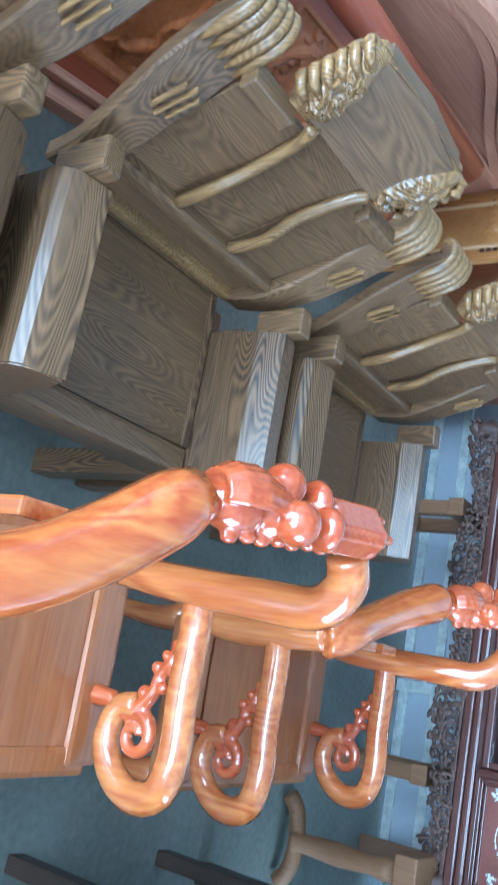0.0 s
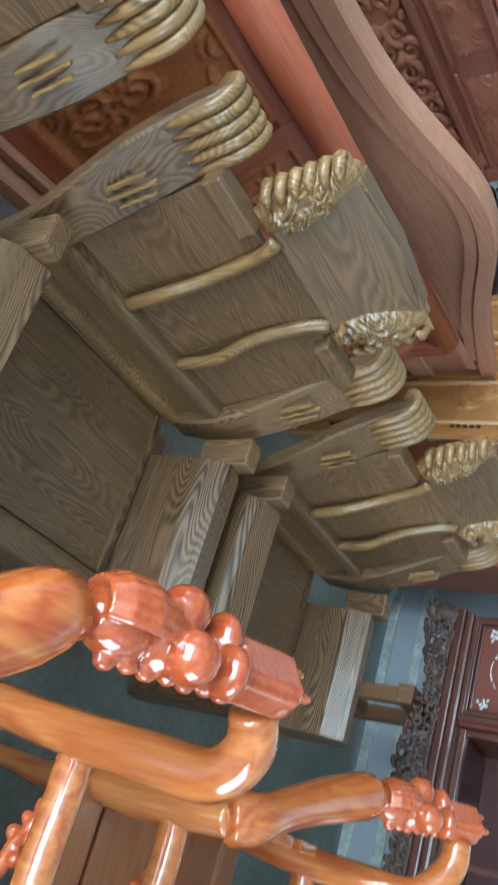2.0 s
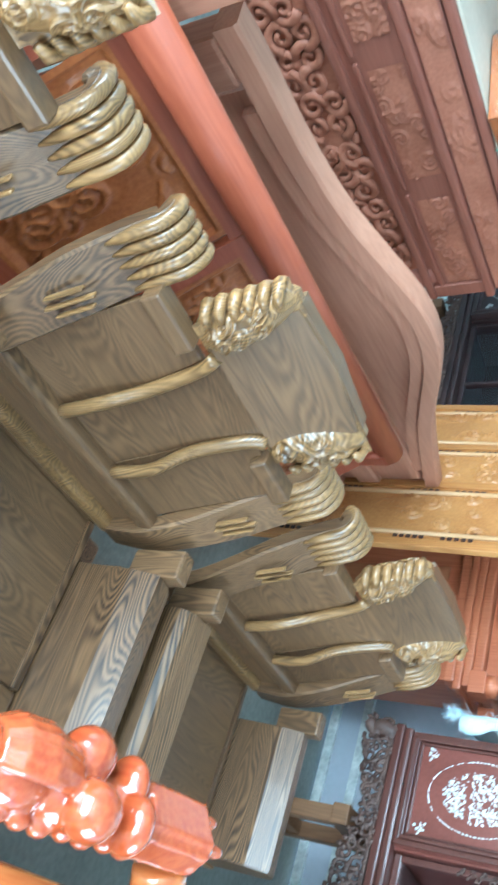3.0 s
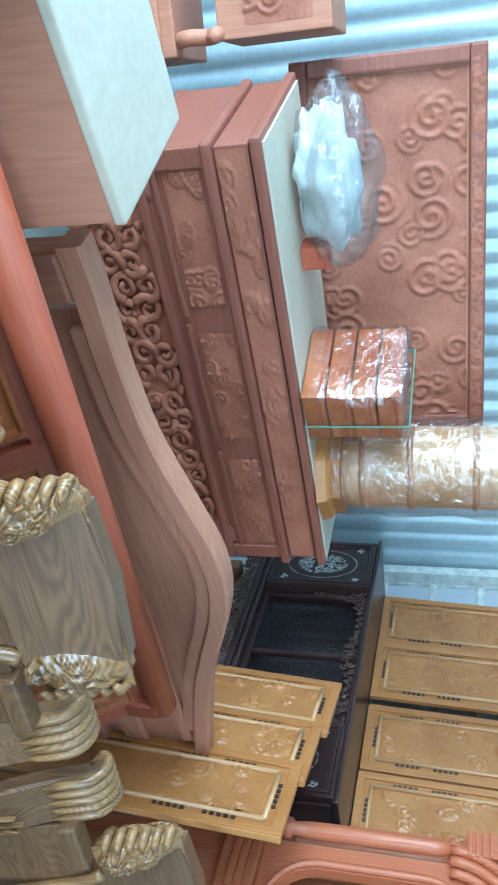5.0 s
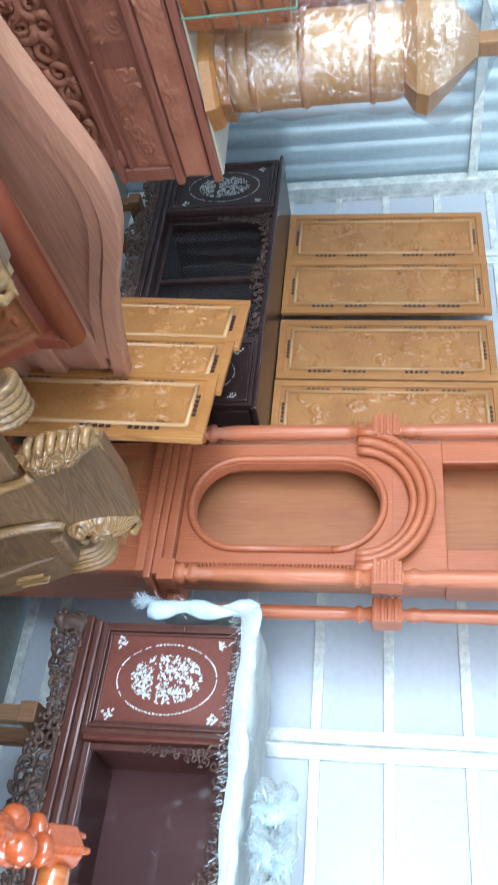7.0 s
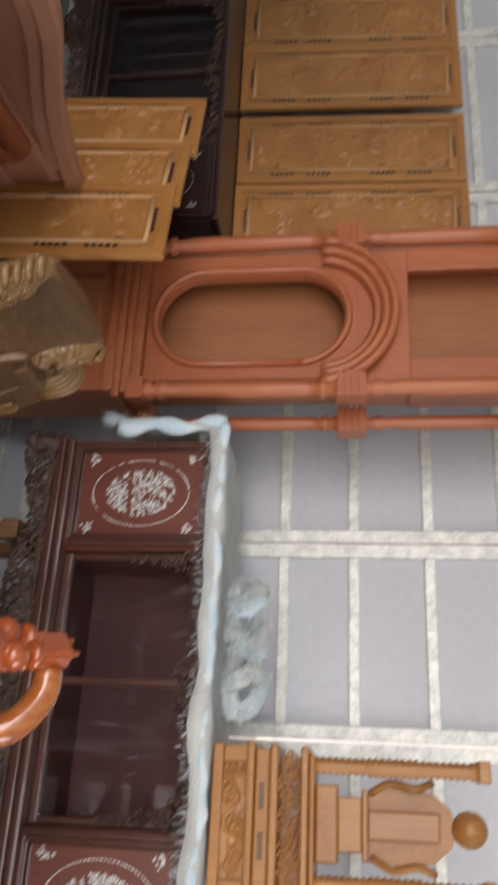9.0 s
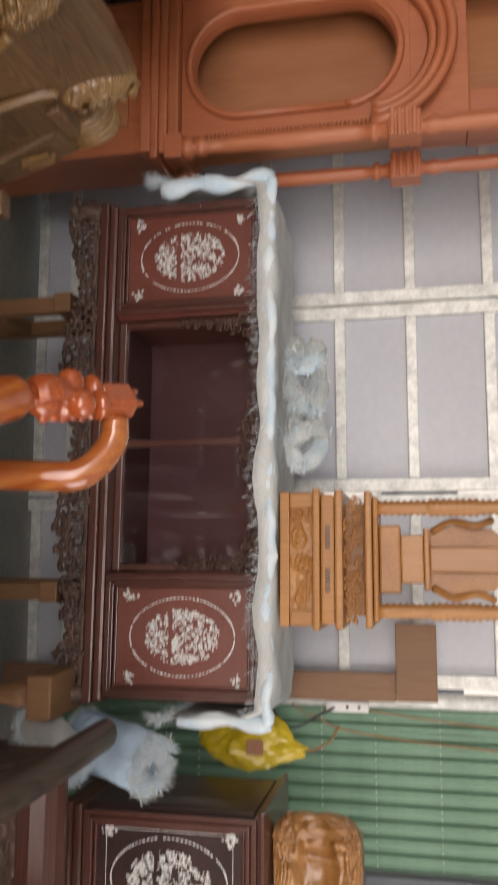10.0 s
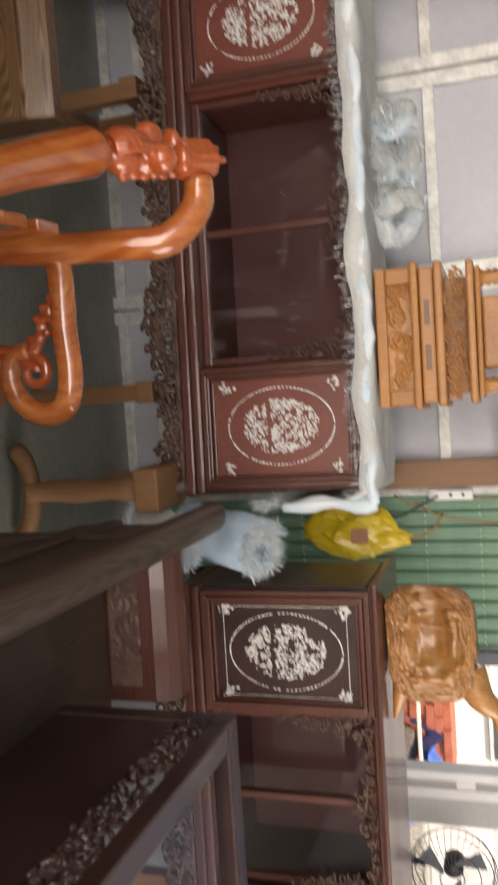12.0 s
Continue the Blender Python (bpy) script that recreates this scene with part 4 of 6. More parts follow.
def blanket():
    rnd = random.Random(8)
    b = thing("fur_blanket", CAB, "pale blue shaggy fur blanket draped over the cabinet top", "blanket")
    bm = bmesh.new()
    nu, nv = 90, 26
    edge = []
    grid = []
    for i in range(nu + 1):
        u = -1.05 + 2.06 * i / nu
        row = []
        ov = 0.035 + 0.022 * noise.noise((u * 4.0, 1.0, 0))
        for j in range(nv + 1):
            v = j / nv
            y = 0.42 - v * (0.42 + 0.075)
            z = CAB_TOP + 0.016 + 0.012 * noise.noise((u * 7, y * 7, 2)) + 0.006 * noise.noise((u * 20, y * 20, 2))
            x = u
            if j >= nv - 5:
                k = (j - nv + 5) / 5
                y = -0.068 - 0.012 * math.sin(k * 3.1) + 0.006 * noise.noise((u * 9, k, 5))
                z -= k * (ov + 0.02)
            if u < -0.955:
                k = (-0.955 - u) / 0.095
                x = -0.962 - 0.03 * math.sin(k * 2.5) - 0.02 * k
                z -= k * (0.42 - 0.02 * noise.noise((y * 9, k * 4, 1)))
            if u > 0.955:
                k = (u - 0.955) / 0.055
                x = 0.965 + 0.012 * k
                z -= k * 0.36
            row.append(bm.verts.new((x, y, z)))
        grid.append(row)
        edge.append(row[-1].co.copy())
    left = [grid[0][j].co.copy() for j in range(nv + 1)] + [grid[i][nv].co.copy() for i in range(3)]
    right = [grid[nu][j].co.copy() for j in range(nv + 1)]
    for i in range(nu):
        for j in range(nv):
            bm.faces.new((grid[i][j], grid[i + 1][j], grid[i + 1][j + 1], grid[i][j + 1]))
    part("hide", bm, CLOTH_PALE, b, "grey-white backing cloth", True)
    lump = []
    for i in range(121):
        u = -0.985 + 1.97 * i / 120
        lump.append((u, -0.060 + 0.022 * noise.noise((u * 5, 0, 3)) + 0.010 * noise.noise((u * 17, 0, 3)), CAB_TOP + 0.002 + 0.026 * noise.noise((u * 4, 2, 0)) + 0.010 * noise.noise((u * 15, 2, 0))))
    part("rolled_edge", sweep(lump, [0.019 + 0.012 * noise.noise((i * 0.17, 0, 0)) + 0.006 * noise.noise((i * 0.6, 4, 0)) for i in range(121)], 12), CLOTH_FUR, b, "soft pale blue rolled edge", True)
    part("edge_fur", fur_fringe([Vector(p) for p in lump], lambda p: (0.5, -0.8, -0.1), 800, rnd, 0.036), FUR, b, "shaggy fur edge")["kind"] = "stuff"
    drop = [(-0.985 - 0.01 * math.sin(k), -0.05 + 0.03 * noise.noise((k, 1, 1)), CAB_TOP + 0.01 - 0.036 * k) for k in range(13)]
    part("hanging_edge", sweep(drop, [0.030 + 0.008 * math.sin(k * 1.3) for k in range(13)], 12), CLOTH_FUR, b, "soft pale blue hanging edge", True)
    drop = [(0.985 + 0.008 * math.sin(k), -0.05 + 0.02 * noise.noise((k, 2, 1)), CAB_TOP + 0.01 - 0.036 * k) for k in range(10)]
    part("hanging_edge", sweep(drop, [0.024 + 0.006 * math.sin(k * 1.3) for k in range(10)], 12), CLOTH_FUR, b, "soft pale blue hanging edge", True)
    part("fringe", fur_fringe(edge, lambda p: (0.35, -0.25, -0.75), 700, rnd, 0.028), FUR, b, "shaggy fur edge")["kind"] = "stuff"
    part("side_fringe", fur_fringe(left + right, lambda p: (0.3, -0.7, -0.4), 1300, rnd, 0.055), FUR, b, "shaggy fur edge")["kind"] = "stuff"


blanket()


def bundle(name, m, length, radius, label, seed, cloth, hair=4000):
    """A rolled blanket: a spiral of cloth with folds and fur at the open ends."""
    rnd = random.Random(seed)
    b = thing(name, m, label, "blanket roll")
    bm = bmesh.new()
    nu, nv = 40, 110
    g = []
    for i in range(nu + 1):
        u = i / nu
        row = []
        for j in range(nv + 1):
            a = j / nv * 2 * math.pi * 2.2
            r = radius * (0.32 + 0.68 * (j / nv) ** 0.8)
            r *= 1 + 0.10 * noise.noise((u * 3, math.cos(a) * 1.2, math.sin(a) * 1.2 + seed)) + 0.05 * noise.noise((u * 9, math.cos(a) * 3, math.sin(a) * 3))
            r *= 1 - 0.12 * (2 * u - 1) ** 4
            row.append(bm.verts.new((length * (u - 0.5) + 0.02 * noise.noise((a, seed, 0)) * (2 * u - 1), r * math.cos(a), r * math.sin(a) * 0.9)))
        g.append(row)
    for i in range(nu):
        for j in range(nv):
            bm.faces.new((g[i][j], g[i + 1][j], g[i + 1][j + 1], g[i][j + 1]))
    ends = [[g[k][j].co.copy() for j in range(nv + 1)] for k in (0, nu)]
    part("rolled_cloth", bm, cloth, b, "", True)
    part("fur", fur_fringe(ends[0], lambda p: (-1, 0, 0), hair, rnd, 0.035), FUR, b, "fur showing at the rolled end")
    part("fur_end", fur_fringe(ends[1], lambda p: (1, 0, 0), hair // 2, rnd, 0.03), FUR, b)
    return b


bundle("blue_blanket_roll", pose(0.874, 3.065, 0.645, 0, 58, 100), 0.38, 0.115, "rolled pale blue blanket with fur showing, between the cabinets", 4, CLOTH)
bundle("fur_roll", pose(0.841, 3.011, 0.439, 0, 50, 120), 0.26, 0.085, "crumpled grey-blue fur blanket under the roll", 6, CLOTH_PALE, 6000)


def fur_knot(m, label):
    """A strip of fur twisted on itself into a knot."""
    k = thing("fur_knot", m, label, "blanket roll")
    rnd = random.Random(21)
    for q in range(8):
        cx, tilt, turn, r = -0.15 + 0.043 * q, rnd.uniform(-0.7, 0.7), rnd.uniform(0, 3.1), rnd.uniform(0.042, 0.062)
        pts = []
        for i in range(27):
            a = 5.4 * i / 26
            u, v = r * math.cos(a), r * math.sin(a)
            pts.append((cx + u * math.cos(turn) * 0.9 + 0.012 * math.sin(2 * a + q), u * math.sin(turn) * 0.8 - 0.02, 0.074 + v * math.cos(tilt) * 0.72))
        part("twist", sweep(pts, [0.027 + 0.007 * noise.noise((i * 0.35, q, 0)) for i in range(27)], 12), CLOTH_FUR if q % 3 == 1 else CLOTH_PALE, k, "twisted grey-white fur", True)
        part("fur", fur_fringe([Vector(p) + Vector((0, -0.02, 0.0)) for p in pts], lambda p: (0.3, -0.7, 0.1), 700, rnd, 0.04), FUR, k)["kind"] = "stuff"


fur_knot(pose(-0.377, 3.302, 1.200, 0, 0, -2) @ Matrix.Scale(1.25, 4), "twisted grey-white fur roll lying on the blanket")


# ---------------------------------------------------------------- tall clock case
def clock_case():
    c = thing("tall_clock_case", pose(-1.741, 3.265, -0.304), "unfinished orange-red tall clock case with turned columns", "clock case")
    part("base_box", box(-0.33, 0.33, 0.0, 0.30, 0.184, 0.96, 0.006), CLOCK, c)
    part("base_panel", box(-0.22, 0.22, -0.012, 0.0, 0.304, 0.88, 0.01), CLOCK_IN, c)
    for k, (z0, z1, w) in enumerate(((0.154, 0.204, 0.36), (0.94, 0.985, 0.35), (0.985, 1.02, 0.385), (1.02, 1.055, 0.365), (1.055, 1.10, 0.345))):
        part("moulding", box(-w, w, -0.04 - 0.3 * (w - 0.345), 0.31, z0, z1, 0.010), CLOCK, c)
    # waist with a long round-ended opening
    def ring(rx, rz, n=20):
        out = []
        for i in range(n + 1):
            a = math.pi * i / n
            out.append((rx * math.cos(a), rz + rx * math.sin(a)))
        for i in range(n + 1):
            a = math.pi + math.pi * i / n
            out.append((rx * math.cos(a), -rz + rx * math.sin(a)))
        return out
    zc = 1.555
    inner, outer = ring(0.205, 0.195), []
    for u, v in inner:
        s = min(0.30 / max(abs(u), 1e-6), 0.45 / max(abs(v), 1e-6))
        outer.append((u * s, v * s))
    bm = bmesh.new()
    n = len(inner)
    A = [[bm.verts.new((u, y, zc + v)) for u, v in pts] for pts, y in ((outer, -0.005), (inner, -0.005), (inner, 0.05))]
    for i in range(n):
        j = (i + 1) % n
        bm.faces.new((A[0][i], A[0][j], A[1][j], A[1][i]))
        bm.faces.new((A[1][i], A[1][j], A[2][j], A[2][i]))
    part("waist_front", bm, CLOCK, c)
    part("door_moulding", sweep([(u * 1.10, -0.012, zc + v * 1.045) for u, v in inner + inner[:1]], 0.016, 8, None, 1, (0, 1, 0)), CLOCK, c, "rounded moulding round the opening", True)
    part("waist_back", box(-0.30, 0.30, 0.20, 0.22, 1.10, 2.00, 0), CLOCK_IN, c)
    for e in (-1, 1):
        part("waist_side", box(e * 0.30 - 0.012, e * 0.30 + 0.012, 0.0, 0.22, 1.10, 2.0, 0.003), CLOCK_IN, c)
    # arch
    for k, (r, w, o) in enumerate(((0.255, 0.020, 0.03), (0.292, 0.022, 0.05), (0.33, 0.02, 0.065))):
        pts = [(r * math.cos(a), -o, 1.86 + r * 0.92 * math.sin(a)) for a in [math.pi * i / 24 for i in range(25)]]
        part("arch_moulding", sweep(pts, w, 8, None, 1, (0, 1, 0)), CLOCK, c, "", True)
    part("hood_front", box(-0.31, 0.31, -0.004, 0.25, 2.004, 2.22, 0.004), CLOCK, c)
    for e in (-1, 1):
        part("hood_stile", box(e * 0.265 - 0.055, e * 0.265 + 0.055, 0.0, 0.02, 2.22, 2.85, 0.004), CLOCK, c)
        part("hood_side", box(e * 0.31 - 0.01, e * 0.31 + 0.01, 0.02, 0.25, 2.22, 2.85, 0.003), CLOCK, c)
        for x, y, thick in ((0.355, -0.03, 0.036), (0.425, 0.17, 0.030)):
            q = thick
            shaft = [(q * 1.25, 1.12), (q * 1.25, 1.16), (q * 0.7, 1.165), (q * 1.15, 1.19), (q * 1.15, 1.21), (q * 0.75, 1.22), (q * 0.98, 1.30), (q, 1.55), (q * 0.95, 1.80), (q * 0.78, 1.845), (q * 1.2, 1.86), (q * 1.2, 1.875), (q * 0.8, 1.885), (q * 1.15, 1.92)]
            part("column", lathe(shaft, (e * x, y, 0)), CLOCK, c, "turned column", True)
            part("plinth_block", box(e * x - 0.048, e * x + 0.048, y - 0.048, y + 0.048, 1.055, 1.125, 0.005), CLOCK, c)
            cap = box(e * x - 0.05, e * x + 0.05, y - 0.05, y + 0.05, 1.92, 2.04, 0.004)
            for t in range(4):
                box(e * x - 0.055, e * x + 0.055, y - 0.062, y - 0.048, 1.928 + 0.027 * t, 1.944 + 0.027 * t, 0.003, cap)
            part("dentil_capital", cap, CLOCK, c, "square capital with dentils")
            up = [(q * 1.2, 2.04), (q * 0.7, 2.05), (q * 1.1, 2.09), (q * 0.75, 2.12), (q * 0.95, 2.18), (q, 2.5), (q * 0.9, 2.85)]
            part("upper_column", lathe(up, (e * x, y, 0)), CLOCK, c, "turned column", True)
    part("hood_back", box(-0.30, 0.30, 0.20, 0.22, 2.22, 2.85, 0), CLOCK_IN, c)
    part("hood_top", box(-0.46, 0.46, -0.08, 0.30, 2.85, 2.93, 0.01), CLOCK, c)
    rope = bmesh.new()
    for i in range(46):
        z = 1.14 + 0.72 * i / 45
        sweep([(0.298, -0.012, z - 0.008), (0.312, -0.02, z), (0.326, -0.012, z + 0.008)], 0.005, 5, rope)
    part("rope_moulding", rope, CLOCK, c, "", True)


clock_case()


# ---------------------------------------------------------------- carved door leaves
def carved_leaf(m, w, h, label, seed, group, flowers=True):
    d = thing("carved_door_leaf", m, label, "door leaf", group)
    fr = bmesh.new()
    t = 0.040
    box(-w / 2, -w / 2 + t, 0, 0.028, 0, h, 0.004, fr)
    box(w / 2 - t, w / 2, 0, 0.028, 0, h, 0.004, fr)
    box(-w / 2 + t, w / 2 - t, 0, 0.028, 0, t, 0.004, fr)
    box(-w / 2 + t, w / 2 - t, 0, 0.028, h - t, h, 0.004, fr)
    part("frame", fr, GOLD, d)
    part("panel", box(-w / 2 + t - 0.002, w / 2 - t + 0.002, 0.010, 0.022, t - 0.002, h - t + 0.002, 0), GOLD, d)
    mo = bmesh.new()
    i = t + 0.035
    for a, b in (((-w / 2 + i, i), (-w / 2 + i, h - i)), ((w / 2 - i, i), (w / 2 - i, h - i)), ((-w / 2 + i, i), (w / 2 - i, i)), ((-w / 2 + i, h - i), (w / 2 - i, h - i))):
        sweep([(a[0], 0.006, a[1]), (b[0], 0.006, b[1])], 0.011, 6, mo)
    part("inner_moulding", mo, GOLD_LIGHT, d, "", True)
    hgt = vines(seed, w - 2 * i, h - 2 * i, 46, 0.016)

    def fade(u, v):
        e = noise.noise((u * 9 + seed, v * 7, 0.3)) + 0.22
        return hgt(u, v) * max(0, min(1, e * 4)) + 0.0005
    part("carving", relief(w - 2 * i - 0.02, h - 2 * i - 0.03, lambda u, v, q: (u, 0.0095 - q, h / 2 + v), fade, 44, 120), GOLD_CARVE, d, "raised golden flower carving", True)
    # slots aren't cut through: near-black blocks give the shade inside them
    slot = None
    for z in (h * 0.20, h * 0.36, h * 0.64, h * 0.80):
        for e in (-1, 1):
            for q in range(5):
                at = Matrix.Translation((e * (w / 2 - t - 0.018), 0.006, z + (q - 2) * 0.026))
                if slot is None:
                    slot = part("pierced_slot", box(-0.008, 0.008, -0.003, 0.003, -0.009, 0.009, 0.003), ROSE_DARK, d, "dark block for the shade in a pierced frame slot")
                    slot.matrix_basis = at
                else:
                    again(slot, at)
    for z in (t + 0.018, h - t - 0.018):
        for q in range(5):
            again(slot, Matrix.Translation(((q - 2) * 0.028, 0.006, z)) @ Matrix.Rotation(math.pi / 2, 4, "Y"))
    return d


for k, x in enumerate((-3.923, -3.483, -3.003, -2.543)):
    carved_leaf(pose(x, 3.675 - 0.015 * (k % 2), 1.078, -3, 0, 0), 0.435, 1.19, "golden carved door leaf leaning on the wall above a dark cabinet", 20 + k, "leaves on the wall")
for k, (x, y, rz) in enumerate(((-1.841, 2.589, -14), (-2.141, 2.689, -17), (-2.481, 2.809, -16))):
    carved_leaf(pose(x, y, FLOOR + 0.002 + 0.02 * k, -4, 0, rz), 0.40, 1.17, "golden carved door leaf stacked upright", 40 + k, "stacked door leaves")


# ---------------------------------------------------------------- altar table and what stands on it
ALTAR_AT = pose(-2.745, 1.50, -0.281, 0, 0, 10)


def altar():
    a = thing("altar_table", ALTAR_AT @ Matrix.Diagonal((0.82, 1.19, 1.0, 1.0)), "raw red carved altar table with scrolled apron, standing askew", "altar table")
    h = 0.82
    part("top", box(-0.80, 0.025, -h, h, 1.225, 1.262, 0.010), ALTAR_DARK, a)
    # thin cream sheet, makes the top paler than its edge
    part("dust_board", box(-0.77, -0.005, -h + 0.02, h - 0.02, 1.262, 1.271, 0.002), CREAM, a, "pale cream top board")
    part("upper_frieze", relief(2 * h - 0.06, 0.10, lambda u, v, q: (0.0 + q, u, 1.155 + v), vines(60, 2 * h, 0.10, 30, 0.012), 150, 14), ALTAR, a, "carved frieze", True)
    part("frieze_box", box(-0.78, -0.002, -h + 0.02, h - 0.02, 1.10, 1.215, 0.004), ALTAR_DARK, a)
    part("shelf_moulding", box(-0.78, 0.030, -h, h, 1.058, 1.098, 0.016, None, 3), ALTAR_DARK, a)
    part("lower_moulding", box(-0.77, 0.012, -h + 0.01, h - 0.01, 0.800, 0.835, 0.010), ALTAR_DARK, a)
    part("end_stile", box(-0.020, 0.004, -h + 0.015, -h + 0.075, 0.836, 1.057, 0.006), ALTAR_DARK, a)
    part("end_stile", box(-0.020, 0.004, h - 0.075, h - 0.015, 0.836, 1.057, 0.006), ALTAR_DARK, a)
    part("case", box(-0.76, -0.02, -h + 0.015, h - 0.015, 0.80, 1.08, 0.004), ALTAR_DARK, a)
    for q in range(3):
        y = (q - 1) * (2 * h / 3 - 0.02)
        part("carved_panel", relief(2 * h / 3 - 0.12, 0.13, lambda u, v, d, y=y: (-0.016 + d, y + u, 0.97 + v), vines(70 + q, 0.45, 0.13, 16, 0.012), 70, 20), ALTAR, a, "carved panel", True)
        part("panel_rail", box(-0.022, 0.0, y - 0.25, y + 0.25, 0.865, 0.885, 0.006), ALTAR_DARK, a)
    rnd = random.Random(77)
    for e in (-1, 1):
        for k in range(9):
            y = e * (0.06 + 0.66 * k / 8)
            zc = 0.79 - 0.10 + 0.02 * math.sin(k * 2.1) - (0.10 if k > 6 else 0)
            for j in range(2):
                pts = spiral((y, zc - 0.085 * j + 0.04), 0.052, 1.4, e * (1 if (k + j) % 2 else -1), 1.5 * k, 16)
                part("apron_scroll", sweep([(-0.02 + 0.006 * math.sin(i), p, q) for i, (p, q) in enumerate(pts)], [0.019 - 0.0006 * i for i in range(17)], 7), ALTAR, a, "", True)
    for k in range(40):
        bud = bmesh.new()
        bmesh.ops.create_icosphere(bud, subdivisions=2, radius=rnd.uniform(0.012, 0.022), matrix=Matrix.Translation((-0.022, rnd.uniform(-0.72, 0.72), rnd.uniform(0.62, 0.80))))
        part("apron_bud", bud, ALTAR, a, "", True)
    o = [(-0.74, 0.86), (0.74, 0.86), (0.74, 0.52), (0.68, 0.50), (0.62, 0.57), (0.48, 0.56), (0.35, 0.585), (0.18, 0.55), (0.0, 0.53), (-0.18, 0.55), (-0.35, 0.585), (-0.48, 0.56), (-0.62, 0.57), (-0.68, 0.50), (-0.74, 0.52)]
    part("apron_board", slab(o, lambda u, v, d: (-0.055 + d, u, v), 0.025), ALTAR, a)
    medal = lathe([(0.07, 0.0), (0.07, 0.014), (0.055, 0.02), (0.045, 0.014), (0.012, 0.014)], (-0.03, 0, 0.68), "x", 20)
    part("medallion", medal, ALTAR, a, "round medallion", True)
    for sx in (-0.70, -0.06):
        for e in (-1, 1):
            part("leg", sweep(spline([(sx, e * 0.70, 0.85), (sx + 0.02, e * 0.715, 0.60), (sx - 0.015, e * 0.69, 0.44), (sx + 0.02, e * 0.70, 0.131)], 12), [0.06 - 0.0015 * i for i in range(13)], 10), ALTAR_DARK, a, "", True)


altar()


def wrapped_lamp():
    c = thing("wrapped_wooden_lantern", ALTAR_AT @ pose(-0.20, 0.56, 1.272) @ Matrix.Scale(1.16, 4), "golden wooden shrine lantern wrapped in clear plastic film", "lantern")
    b = lathe([(0.21, 0.0), (0.20, 0.035), (0.18, 0.05), (0.185, 0.085)], (0, 0, 0), "z", 8)
    part("carved_base", b, GOLD_CARVE, c, "scalloped golden base")
    part("body", lathe([(0.15, 0.085), (0.155, 0.12), (0.15, 0.5), (0.155, 0.62), (0.14, 0.66)], (0, 0, 0), "z", 16), GOLD_LIGHT, c, "", True)
    for z in (0.16, 0.33, 0.56):
        part("hoop", lathe([(0.155, z - 0.012), (0.163, z), (0.155, z + 0.012)], (0, 0, 0), "z", 20), GOLD_CARVE, c, "", True)
    part("cap", lathe([(0.14, 0.66), (0.20, 0.70), (0.215, 0.74), (0.13, 0.83), (0.05, 0.90)], (0, 0, 0), "z", 6), GOLD_LIGHT, c)
    part("finial", box(-0.03, 0.03, -0.03, 0.03, 0.90, 1.0, 0.01), GOLD_CARVE, c)
    bm = bmesh.new()
    g = []
    for i in range(28):
        z = 0.05 + 0.98 * i / 27
        r = 0.185 if z < 0.66 else (0.185 + 0.05 * math.sin((z - 0.66) / 0.24 * 3.14) if z < 0.9 else 0.185 - 0.14 * min(1, (z - 0.9) / 0.06))
        g.append([bm.verts.new(((r + 0.022 * noise.noise((math.cos(k * 0.157) * 3, math.sin(k * 0.157) * 3, z * 9))) * math.cos(k * 0.157), (r + 0.022 * noise.noise((math.cos(k * 0.157) * 3, math.sin(k * 0.157) * 3, z * 9))) * math.sin(k * 0.157), z)) for k in range(40)])
    for i in range(27):
        for k in range(40):
            bm.faces.new((g[i][k], g[i][(k + 1) % 40], g[i + 1][(k + 1) % 40], g[i + 1][k]))
    part("plastic_film", bm, FILM, c, "crumpled clear plastic film", True)


wrapped_lamp()


def wrapped_boxes(m):
    c = thing("wrapped_red_boxes", m, "stack of red wooden boxes in clear film, green strap", "boxes")
    for i in range(4):
        bx = part("box", box(-0.13, 0.13, -0.085 + 0.0, 0.085, 0.002 + 0.068 * i, 0.064 + 0.068 * i, 0.004), CARVED_RED, c)
        part("lid_edge", box(-0.132, 0.132, -0.087, 0.087, 0.046 + 0.068 * i, 0.054 + 0.068 * i, 0.002), RED_PAINT, bx)
    bm = box(-0.142, 0.142, -0.097, 0.097, 0.0, 0.285, 0.02)
    bmesh.ops.subdivide_edges(bm, edges=bm.edges, cuts=5, use_grid_fill=True)
    for v in bm.verts:
        v.co += 0.010 * noise.noise_vector(v.co * 22)
    part("plastic_film", bm, FILM, c, "tight clear plastic film", True)
    part("strap", sweep([(-0.146, 0.02, 0.0), (-0.146, 0.02, 0.288), (0.146, 0.02, 0.288), (0.146, 0.02, 0.0)], 0.003, 6), GREEN, c, "green strap")


wrapped_boxes(ALTAR_AT @ pose(-0.15, 0.08, 1.272, 0, 0, 12) @ Matrix.Scale(1.4, 4))


